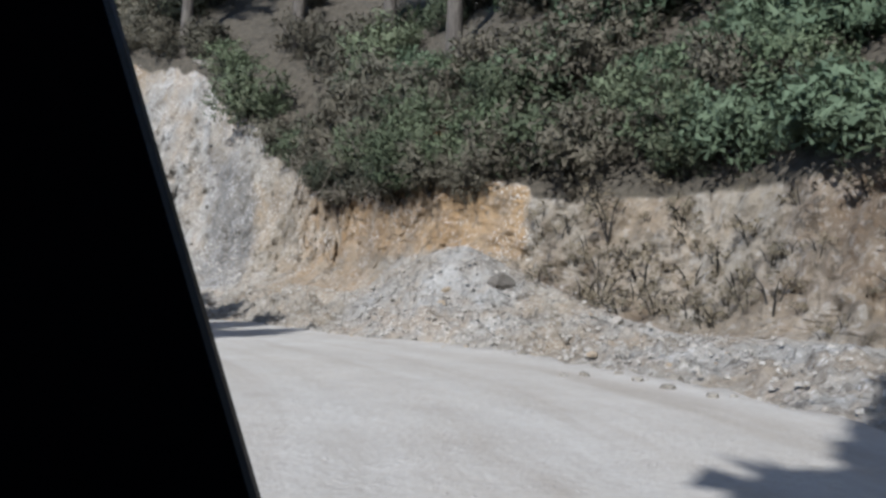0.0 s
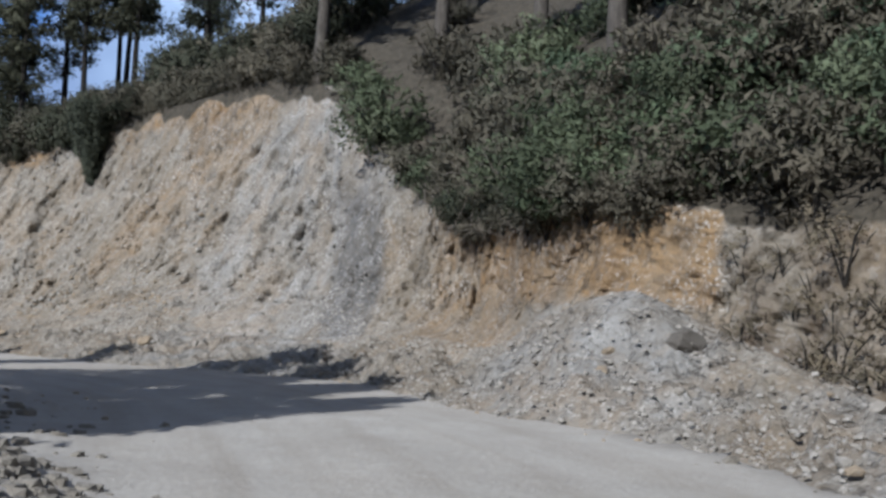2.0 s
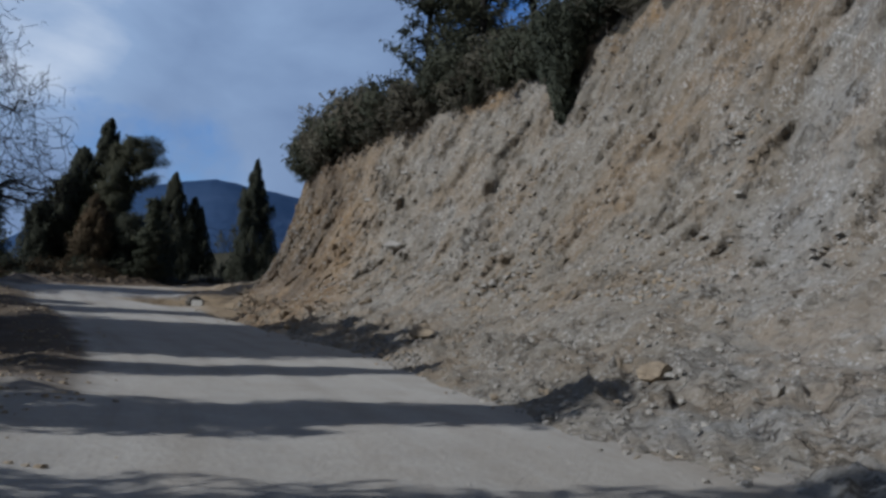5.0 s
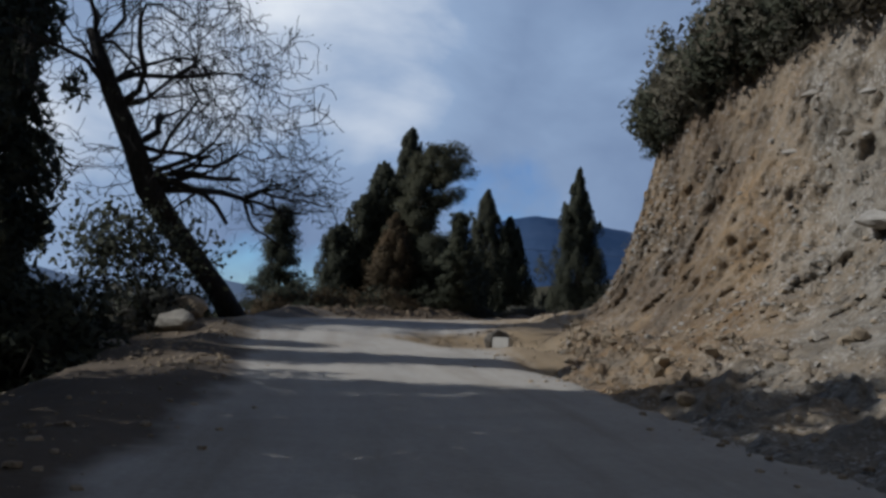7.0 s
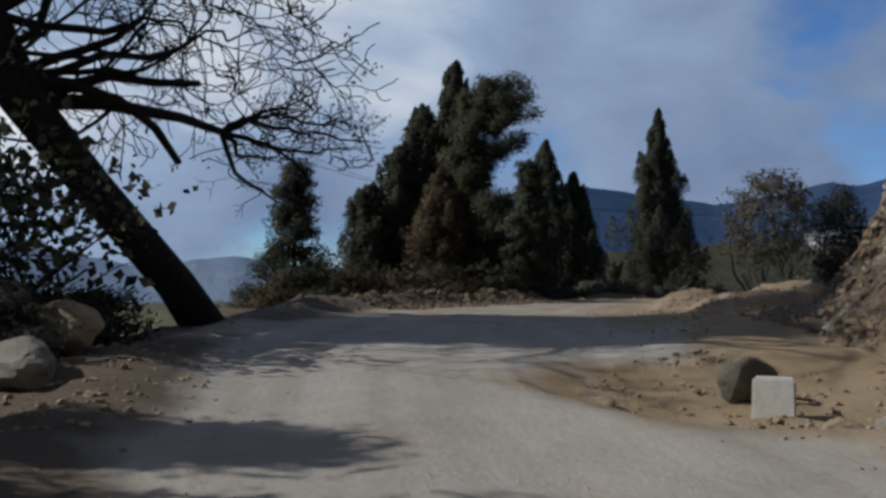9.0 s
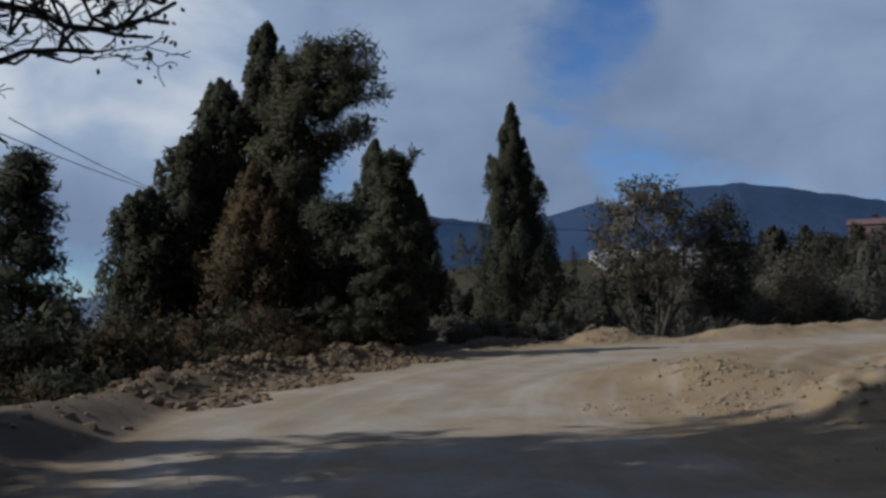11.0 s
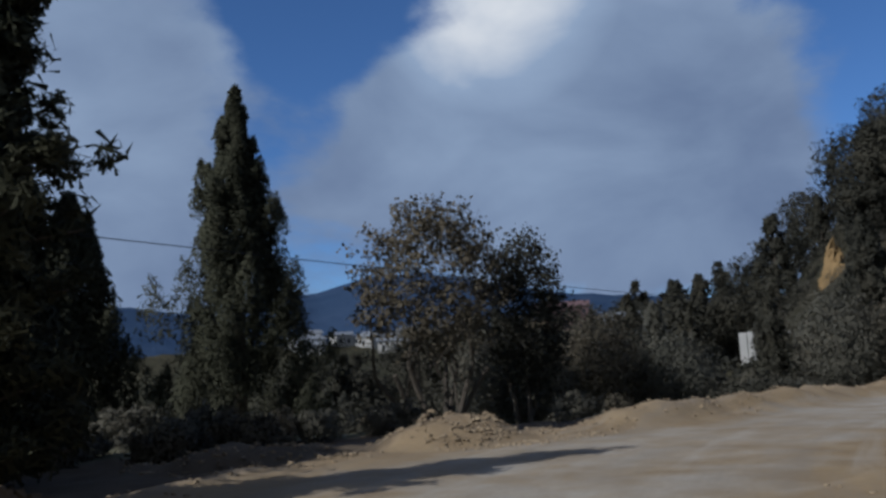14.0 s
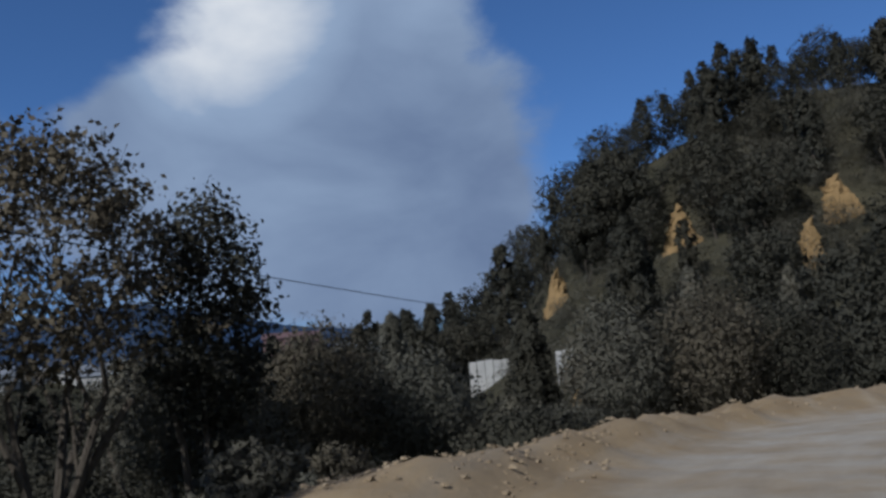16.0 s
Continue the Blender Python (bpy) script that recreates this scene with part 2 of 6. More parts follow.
def make_cliff():
    """Cut earth bank: grey-white broken rock, tan and orange soil in bands, brown weathered turf bank."""
    m = Nodes("cut_bank", 0.95).world()
    tall = m.scaled((1, 1, 0.45))
    mid, fine = m.noise(0.9, 7, 0.65, tall), m.noise(6, 6, 0.7)
    wob = m.math("MULTIPLY", m.math("SUBTRACT", m.noise(0.38, 7, 0.66, m.scaled((1, 1, 0.6))), 0.5), 1.3)
    wob2 = m.math("MULTIPLY", m.math("SUBTRACT", m.noise(1.6, 5, 0.6), 0.5), 0.7)
    tan = m.ramp(mid, (0.25, (0.175, 0.135, 0.088)), (0.5, (0.232, 0.20, 0.153)), (0.75, (0.31, 0.277, 0.226)))
    white = m.ramp(mid, (0.25, (0.20, 0.187, 0.165)), (0.5, (0.285, 0.27, 0.242)), (0.75, (0.38, 0.365, 0.333)))
    orange = m.ramp(mid, (0.25, (0.16, 0.094, 0.042)), (0.7, (0.315, 0.212, 0.108)))
    brown = m.ramp(mid, (0.3, (0.068, 0.047, 0.029)), (0.7, (0.158, 0.110, 0.066)))
    grey = m.ramp(mid, (0.3, (0.095, 0.09, 0.082)), (0.7, (0.19, 0.178, 0.162)))
    turf = m.ramp(fine, (0.3, (0.036, 0.031, 0.022)), (0.7, (0.105, 0.088, 0.063)))
    c = m.mix(m.span(m.math("ADD", m.attr("white"), wob), 0.3, 0.7), tan, white)
    c = m.mix(m.span(m.math("ADD", m.attr("orange"), wob2), 0.35, 0.7), c, orange)
    warm = m.noise(0.8, 5, 0.65, m.scaled((1, 1, 0.6)), 0.5)
    c = m.mix(m.span(warm, 0.46, 0.60, 0.0, 0.58), c, (0.268, 0.2, 0.126))
    c = m.mix(m.span(m.math("ADD", m.attr("grey"), wob2), 0.35, 0.7), c, grey)
    c = m.mix(m.span(m.math("ADD", m.attr("brown"), wob), 0.4, 0.62), c, brown)
    blotch = m.noise(0.55, 6, 0.62, m.scaled((1, 1, 0.7)), 0.4)
    c = m.mix(m.span(blotch, 0.50, 0.66, 0.0, 0.55), c, tan)
    stain = m.noise(1.0, 6, 0.6, m.scaled((1, 1, 0.16)), 0.4)
    c = m.mix(m.span(stain, 0.52, 0.68, 0.0, 0.5), c, (0.17, 0.15, 0.12))
    chips = m.voronoi(10.0, "F1", "Color")
    sep = m.n.new("ShaderNodeSeparateColor")
    m.l.new(chips, sep.inputs[0])
    c = m.mix(m.span(sep.outputs[0], 0.80, 0.98, 0.0, 0.26), c, (0.42, 0.40, 0.36))
    c = m.mix(m.span(sep.outputs[1], 0.80, 0.98, 0.0, 0.5), c, (0.12, 0.098, 0.072))
    c = m.mix(m.span(fine, 0.30, 0.5, 0.3, 0.0), c, (0.14, 0.11, 0.075))
    flakes = m.n.new("ShaderNodeSeparateColor")
    m.l.new(m.voronoi(24.0, "F1", "Color", m.scaled((1, 1, 0.7))), flakes.inputs[0])
    c = m.mix(m.math("MULTIPLY", m.span(flakes.outputs[0], 0.74, 0.95, 0.0, 0.6), m.math("MULTIPLY", m.span(m.noise(1.1, 4, 0.6), 0.42, 0.6), m.span(m.attr("brown"), 0.1, 0.5, 1.0, 0.25))), c, (0.56, 0.53, 0.48))
    slope = m.n.new("ShaderNodeMapping")
    slope.inputs["Rotation"].default_value = (0.5, 0.6, 0.3)
    slope.inputs["Scale"].default_value = (1.5, 1.5, 0.55)
    m.l.new(m.pos, slope.inputs["Vector"])
    rift = m.math("ABSOLUTE", m.math("SUBTRACT", m.noise(1.1, 7, 0.62, slope.outputs[0], 0.3), 0.5), 0)
    crack = m.math("MULTIPLY", m.span(rift, 0.0, 0.022, 1.0, 0.0), m.span(m.noise(0.9, 3), 0.45, 0.6))
    c = m.mix(m.math("MULTIPLY", crack, 0.6), c, (0.085, 0.07, 0.052))
    c = m.mix(m.span(flakes.outputs[1], 0.78, 0.97, 0.0, 0.42), c, (0.11, 0.088, 0.062))
    c = m.mix(m.span(m.math("ADD", m.attr("turf"), m.math("MULTIPLY", wob2, 0.5)), 0.4, 0.6), c, turf)
    m.colour(c)
    h = m.math("ADD", m.math("MULTIPLY", m.noise(4.0, 8, 0.68), 0.7), m.math("MULTIPLY", fine, 0.5))
    h = m.math("SUBTRACT", h, m.math("MULTIPLY", crack, 0.35))
    return m.bump(h, 0.9, 0.16).mat


def make_stone(name, dark, light):
    m = Nodes(name, 0.92)
    n, f = m.noise(2.5, 6, 0.65), m.noise(13, 5, 0.7)
    c = m.ramp(n, (0.3, dark), (0.7, light))
    c = m.mix(m.span(m.random(), 0, 1, 0.0, 0.3), c, (0.28, 0.22, 0.15))
    c = m.mix(m.span(m.island(), 0.0, 1, 0.0, 0.25), c, (0.2, 0.17, 0.13))
    c = m.mix(m.span(f, 0.4, 0.7, 0.0, 0.3), c, (0.13, 0.11, 0.09))
    m.colour(c)
    return m.bump(m.math("ADD", n, f), 0.6, 0.04).mat


def make_leaf(name, dark, light, tip, tipped=0.2, rough=0.8, through_light=0.25, vary=0.0):
    """Foliage: each leaf its own shade, clumps of lighter and drier growth, some light passing through."""
    m = Nodes(name, rough)
    m.bsdf.inputs["Specular IOR Level"].default_value = 0.12
    patch = m.noise(0.7, 4)
    c = m.ramp(m.island(), (0.0, dark), (1.0, light))
    c = m.mix(m.span(patch, 0.35, 0.7, 0.0, 0.6), c, light)
    c = m.mix(m.math("MULTIPLY", m.span(m.noise(0.45, 3), 0.5, 0.68), tipped * 2), c, tip)
    c = m.mix(m.span(m.random(), 0, 1, 0.0, 0.3), c, tip)
    if vary:
        own = m.math("FRACT", m.math("MULTIPLY", m.random(), 7.31), 0)
        c = m.mix(m.span(own, 0.0, 1.0, vary, 0.0), c, tuple(0.35 * v for v in dark))
    m.colour(c)
    tr = m.n.new("ShaderNodeBsdfTranslucent")
    m.l.new(c, tr.inputs["Color"])
    mixer = m.n.new("ShaderNodeMixShader")
    mixer.inputs["Fac"].default_value = through_light
    m.l.new(m.bsdf.outputs[0], mixer.inputs[1])
    m.l.new(tr.outputs[0], mixer.inputs[2])
    m.l.new(mixer.outputs[0], m.n["Material Output"].inputs["Surface"])
    return m.mat


def make_bark(name, dark, light):
    m = Nodes(name, 0.95)
    n = m.noise(3.0, 6, 0.7, m.scaled((4, 4, 0.8)))
    f = m.noise(18, 4, 0.7)
    m.colour(m.mix(m.span(f, 0.3, 0.7, 0.0, 0.4), m.ramp(n, (0.3, dark), (0.7, light)), dark))
    return m.bump(m.math("ADD", n, f), 0.9, 0.04).mat


def make_plain(name, colour, rough=0.8, grain=8.0, amount=0.25, metal=0.0):
    m = Nodes(name, rough)
    n = m.noise(grain, 5, 0.65)
    m.colour(m.mix(m.span(n, 0.3, 0.75, 0.0, amount), colour, tuple(v * 0.45 for v in colour)))
    m.bsdf.inputs["Metallic"].default_value = metal
    return m.bump(n, 0.25, 0.02).mat


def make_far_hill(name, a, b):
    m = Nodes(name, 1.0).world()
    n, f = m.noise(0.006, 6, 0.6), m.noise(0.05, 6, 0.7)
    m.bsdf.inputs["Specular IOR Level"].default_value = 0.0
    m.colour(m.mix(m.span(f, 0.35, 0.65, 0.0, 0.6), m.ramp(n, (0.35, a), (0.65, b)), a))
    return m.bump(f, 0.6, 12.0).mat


EARTH = make_earth()
CLIFF = make_cliff()
STONE = make_stone("pale_stone", (0.235, 0.215, 0.185), (0.45, 0.42, 0.365))
STONE_TAN = make_stone("tan_stone", (0.20, 0.15, 0.095), (0.42, 0.335, 0.225))
CLOD_BROWN = make_stone("brown_clod", (0.075, 0.052, 0.031), (0.20, 0.14, 0.08))
ROCK_DARK = make_stone("dark_grey_rock", (0.05, 0.047, 0.042), (0.13, 0.12, 0.105))
CLOD = make_stone("grey_clod", (0.105, 0.096, 0.078), (0.28, 0.258, 0.215))
LEAF_CYPRESS = make_leaf("cypress_foliage", (0.034, 0.037, 0.026), (0.064, 0.068, 0.046), (0.085, 0.08, 0.05), 0.13)
LEAF_PINE = make_leaf("pine_needles", (0.036, 0.04, 0.027), (0.074, 0.078, 0.05), (0.125, 0.112, 0.066), 0.2)
LEAF_RUST = make_leaf("rusty_foliage", (0.040, 0.033, 0.02), (0.092, 0.07, 0.04), (0.135, 0.078, 0.038), 0.25)
LEAF_OLIVE = make_leaf("dry_broad_leaves", (0.045, 0.040, 0.030), (0.135, 0.122, 0.092), (0.165, 0.135, 0.092), 0.15)
LEAF_GREEN = make_leaf("shrub_green", (0.038, 0.054, 0.030), (0.155, 0.195, 0.105), (0.165, 0.15, 0.10), 0.25, vary=0.5)
LEAF_BRIGHT = make_leaf("fern_green", (0.045, 0.068, 0.038), (0.125, 0.165, 0.098), (0.13, 0.14, 0.085), 0.15)
LEAF_DRY = make_leaf("shrub_dry", (0.044, 0.042, 0.030), (0.165, 0.152, 0.108), (0.19, 0.155, 0.11), 0.25, vary=0.45)
LEAF_STRAW = make_leaf("straw_leaves", (0.09, 0.075, 0.05), (0.21, 0.18, 0.125), (0.2, 0.15, 0.09), 0.25)
LEAF_DARK = make_leaf("dark_evergreen", (0.032, 0.036, 0.026), (0.072, 0.078, 0.052), (0.085, 0.078, 0.048), 0.15)
# paler, greyer leaves: dust, with some haze painted into the colour
LEAF_HAZE = make_leaf("hazed_foliage", (0.08, 0.08, 0.068), (0.13, 0.128, 0.104), (0.145, 0.125, 0.09), 0.2)
LEAF_HILL = make_leaf("hill_foliage", (0.028, 0.030, 0.026), (0.062, 0.062, 0.049), (0.08, 0.07, 0.048), 0.2)
LEAF_RED = make_leaf("red_dry_leaves", (0.12, 0.03, 0.015), (0.26, 0.085, 0.03), (0.22, 0.12, 0.05), 0.2)
BARK = make_bark("grey_brown_bark", (0.05, 0.042, 0.034), (0.15, 0.13, 0.105))
DRY_STEM = make_bark("dry_grey_stems", (0.13, 0.11, 0.085), (0.30, 0.26, 0.21))
BARK_DARK = make_bark("dark_bark", (0.014, 0.012, 0.010), (0.045, 0.038, 0.03))
# far ridges: the haze of distance is painted into these blue colours
FAR_HILL = make_far_hill("haze_painted_ridge", (0.035, 0.062, 0.12), (0.055, 0.085, 0.15))
FAR_PALE = make_far_hill("haze_painted_far_ridge", (0.11, 0.17, 0.29), (0.15, 0.21, 0.33))
FAR_HAZE = make_far_hill("haze_painted_valley_hills", (0.16, 0.205, 0.275), (0.20, 0.245, 0.31))
HILLSIDE = make_far_hill("wooded_hillside_soil", (0.045, 0.046, 0.034), (0.09, 0.078, 0.05))
SCAR = make_plain("yellow_earth_scar", (0.29, 0.195, 0.09), 0.95, 0.9, 0.7)
WHITE_WALL = make_plain("whitewash", (0.42, 0.42, 0.41), 0.85, 0.8, 0.35)
# red paint, greyed to put the haze of distance into the colour
PINK_WALL = make_plain("hazed_red_wall", (0.15, 0.095, 0.10), 0.8, 0.8, 0.3)
ROOF_MAT = make_plain("tin_roof", (0.34, 0.36, 0.38), 0.5, 1.5, 0.3, 0.4)
GLASS_DARK = make_plain("dark_window", (0.03, 0.035, 0.045), 0.2, 3.0, 0.2)
BLACK_TRIM = make_plain("black_trim", (0.0012, 0.0012, 0.0016), 0.9, 30.0, 0.3)
BLACK_TRIM.node_tree.nodes["Principled BSDF"].inputs["Specular IOR Level"].default_value = 0.0
SEAL = make_plain("grey_seal", (0.012, 0.012, 0.011), 0.5, 30.0, 0.3)
WIRE = make_plain("cable_black", (0.02, 0.02, 0.022), 0.6, 5.0, 0.2)


# ---------------------------------------------------------------- building blocks
def mesh_from(name, verts, faces, material, smooth=False, normals=None):
    me = bpy.data.meshes.new(name)
    if isinstance(verts, np.ndarray):
        verts = verts.tolist()
    if isinstance(faces, np.ndarray):
        faces = faces.tolist()
    me.from_pydata(verts, [], faces)
    me.materials.append(material)
    if smooth:
        me.polygons.foreach_set("use_smooth", [True] * len(me.polygons))
    me.update()
    if normals is not None:
        me.polygons.foreach_set("use_smooth", [True] * len(me.polygons))
        me.normals_split_custom_set_from_vertices(normals.tolist())
    return me


def child(name, mesh, parent, label=""):
    ob = new(name, mesh)
    ob.parent = parent
    return tagged(ob, label)


def empty_at(name, place, label, category, group="", kind=""):
    ob = new(name)
    ob.location = place
    return tagged(ob, label, category, group, kind)


def tube(points, radii, sides=7):
    """Vertices and faces of a tapered tube along points."""
    verts, faces = [], []
    pts = [Vector(p) for p in points]
    for i, p in enumerate(pts):
        d = (pts[min(i + 1, len(pts) - 1)] - pts[max(i - 1, 0)])
        d = d.normalized() if d.length > 1e-6 else Vector((0, 0, 1))
        side = d.cross(Vector((0.31, 0.17, 0.93)))
        side = side.normalized() if side.length > 1e-3 else Vector((1, 0, 0))
        up = d.cross(side)
        for k in range(sides):
            a = 2 * math.pi * k / sides
            verts.append(p + (side * math.cos(a) + up * math.sin(a)) * radii[i])
    for i in range(len(pts) - 1):
        for k in range(sides):
            a, b = i * sides + k, i * sides + (k + 1) % sides
            faces.append((a, b, b + sides, a + sides))
    faces.append(tuple(range(sides - 1, -1, -1)))
    faces.append(tuple((len(pts) - 1) * sides + k for k in range(sides)))
    return [tuple(v) for v in verts], faces


def merge(pieces):
    verts, faces = [], []
    for v, f in pieces:
        o = len(verts)
        verts.extend(v)
        faces.extend(tuple(i + o for i in face) for face in f)
    return verts, faces


def unit(a):
    return a / (np.linalg.norm(a, axis=1, keepdims=True) + 1e-9)


def leaf_cards(centres, size, rng, stretch=1.6, up=0.0, jitter=0.35, single=False, outs=None, soft=0.76):
    """One bent leaf or spray at each centre, in a random turn; up: how far the sprays point upwards;
    single: one triangle each; outs: the way out of the clump, to which the leaves turn their faces."""
    n = len(centres)
    a = rng.normal(size=(n, 3))
    a[:, 2] = a[:, 2] * (1 - up) + up * 1.6
    a = unit(a)
    b = unit(np.cross(a, rng.normal(size=(n, 3))))
    c = np.cross(a, b)
    if outs is None:
        outs = c
    flip = np.where((c * outs).sum(1) < 0, -1.0, 1.0)[:, None]
    b, c = b * flip, c * flip
    s = size * (1 + jitter * rng.normal(size=(n, 1))).clip(0.4, 1.9)
    long, wide = a * s * stretch * 0.5, b * s * 0.5
    fold = c * s * 0.18
    shade = unit(c * (1 - soft) + outs * soft)
    if single:
        v = np.stack([centres - long - wide * 0.7, centres - long + wide * 0.7 + fold, centres + long], axis=1).reshape(-1, 3)
        f = np.arange(n * 3).reshape(-1, 3)[:, ::-1]
        return v, f, np.repeat(shade, 3, 0)
    v = np.stack([centres - long, centres + wide + fold, centres + long, centres - wide + fold], axis=1).reshape(-1, 3)
    i = np.arange(n) * 4
    f = np.concatenate([np.stack([i + 2, i + 1, i], 1), np.stack([i + 3, i + 2, i], 1)])
    return v, f, np.repeat(shade, 4, 0)


def clumped(centres, per, spread, rng, heart=(0, 0, 0), flat=0.75, lift=0.0):
    """Leaf centres gathered round clump centres, and the way out for each leaf."""
    k = np.repeat(np.arange(len(centres)), per)
    g = np.clip(rng.normal(size=(len(k), 3)), -2.1, 2.1) * spread
    g[:, 2] *= flat
    outs = unit(unit(g) * 0.75 + unit(centres - np.array([heart]))[k] * 0.75 + np.array([[0, 0, 0.2]]))
    return centres[k] + g, outs


def grow_branches(start, direction, length, radius, depth, rng, droop=0.0, twist=0.5, forks=(2, 3), thin=0.011):
    """Tapered branches that fork. Returns the pieces and the twig ends."""
    pieces, ends = [], []

    def grow(p, d, ln, r, k):
        pts, rad = [p.copy()], [r]
        n = 4
        for i in range(n):
            d = (d + Vector(rng.normal(size=3)) * twist * 0.28 + Vector((0, 0, -droop * 0.12))).normalized()
            p = p + d * (ln / n)
            pts.append(p.copy())
            rad.append(r * (1 - 0.45 * (i + 1) / n))
        pieces.append(tube(pts, [max(q, thin) for q in rad], 6 if r > 0.04 else 3))
        if k == 0:
            ends.append(p.copy())
            return
        for j in range(int(rng.integers(forks[0], forks[1] + 1))):
            out = Vector(rng.normal(size=3))
            out = (out - d * out.dot(d)).normalized()
            nd = (d + out * (0.55 + 0.45 * rng.random()) + Vector((0, 0, 0.12 - droop * 0.25))).normalized()
            at = pts[-1] if j == 0 else pts[2 + int(rng.integers(0, 3))]
            grow(at.copy(), nd, ln * (0.62 + 0.22 * rng.random()), rad[-1] * (0.8 if j == 0 else 0.62), k - 1)

    grow(Vector(start), Vector(direction).normalized(), length, radius, depth)
    return pieces, ends


# ---------------------------------------------------------------- the lie of the land
# road centre line: x, y, height, width to the valley side, width to the hill side
ROAD = np.array([
    (4.0, -30, 0.3, 3.0, 4.5), (1.2, -8, 0.6, 2.5, 4.0), (0.3, 1, 0.68, 2.4, 3.8), (-0.4, 7, 0.72, 2.4, 3.0),
    (-2.2, 11.5, 0.72, 2.3, 3.2), (-5.2, 16.2, 0.66, 2.6, 3.0), (-9.8, 20.2, 0.56, 2.6, 2.9), (-15, 23.8, 0.42, 2.6, 2.4),
    (-22, 27.6, 0.27, 2.6, 2.9), (-30, 31, 0.33, 2.2, 2.6), (-36, 33, 0.5, 2.2, 2.6), (-42, 35.6, 0.75, 2.4, 3.5),
    (-48.5, 39.8, 0.75, 3.2, 4.8), (-54, 45.5, 0.65, 4.0, 3.4)])
ROAD_2 = np.array([
    (-57, 51.5, 0.62, 4.0, 3.6), (-58, 58, 0.64, 3.2, 4.3), (-57.5, 66, 0.60, 0.7, 5.0), (-54.5, 74, 0.55, 1.0, 5.0),
    (-48, 81.5, 0.60, 1.6, 5.0), (-38, 87, 1.0, 4.0, 5.0), (-25, 91, 2.1, 4.0, 5.0), (-5, 94, 3.0, 4.0, 5.0)])
ROAD = np.concatenate([ROAD, ROAD_2])


def smooth_line(nodes, step=0.5):
    """Points along a smooth curve through the nodes."""
    out = []
    n = len(nodes)
    for i in range(n - 1):
        p0, p1, p2, p3 = nodes[max(i - 1, 0)], nodes[i], nodes[i + 1], nodes[min(i + 2, n - 1)]
        count = max(2, int(np.hypot(*(p2 - p1)[:2]) / step))
        for k in range(count):
            t = k / count
            out.append(0.5 * (2 * p1 + (p2 - p0) * t + (2 * p0 - 5 * p1 + 4 * p2 - p3) * t * t + (3 * p1 - p0 - 3 * p2 + p3) * t ** 3))
    out.append(nodes[-1])
    return np.array(out)


LINE = smooth_line(ROAD)
TAN = np.gradient(LINE[:, :2], axis=0)
TAN /= np.linalg.norm(TAN, axis=1, keepdims=True)
LEFT = np.stack([-TAN[:, 1], TAN[:, 0]], 1)
ALONG = np.concatenate([[0], np.cumsum(np.linalg.norm(np.diff(LINE[:, :2], axis=0), axis=1))])


def road_frame(x, y):
    """For points: nearest station on the centre line, and the distance to its left."""
    p = np.stack([x, y], 1)
    idx = np.empty(len(p), int)
    for a in range(0, len(p), 4000):
        d = ((p[a:a + 4000, None, :] - LINE[None, :, :2]) ** 2).sum(2)
        idx[a:a + 4000] = d.argmin(1)
    off = ((p - LINE[idx, :2]) * LEFT[idx]).sum(1)
    full = np.linalg.norm(p - LINE[idx, :2], axis=1)
    return idx, np.where(off >= 0, full, -full)


def value_noise(x, y, seed=0):
    """Smooth noise in -1..1 from a hashed lattice."""
    xi, yi = np.floor(x).astype(np.int64), np.floor(y).astype(np.int64)
    fx, fy = x - xi, y - yi
    fx, fy = fx * fx * (3 - 2 * fx), fy * fy * (3 - 2 * fy)

    def h(i, j):
        k = (i * 374761393 + j * 668265263 + seed * 974634777) & 0xFFFFFFFF
        k = ((k ^ (k >> 13)) * 1274126177) & 0xFFFFFFFF
        return ((k ^ (k >> 16)) & 0xFFFF) / 32767.5 - 1

    return (h(xi, yi) * (1 - fx) + h(xi + 1, yi) * fx) * (1 - fy) + (h(xi, yi + 1) * (1 - fx) + h(xi + 1, yi + 1) * fx) * fy


def fractal(x, y, octaves=4, seed=0, gain=0.5):
    total, amp, norm = 0, 1.0, 0
    for k in range(octaves):
        total = total + amp * value_noise(x * 2 ** k, y * 2 ** k, seed + k)
        norm += amp
        amp *= gain
    return total / norm


def step(a, b, v):
    t = np.clip((v - a) / (b - a), 0, 1)
    return t * t * (3 - 2 * t)


def bump_at(x, y, cx, cy, rx, ry, turn, h):
    """A heap: a rounded rise round a centre."""
    c, s = math.cos(radians(turn)), math.sin(radians(turn))
    u, v = ((x - cx) * c + (y - cy) * s) / rx, (-(x - cx) * s + (y - cy) * c) / ry
    return h * np.clip(1 - u * u - v * v, 0, None) ** 0.8


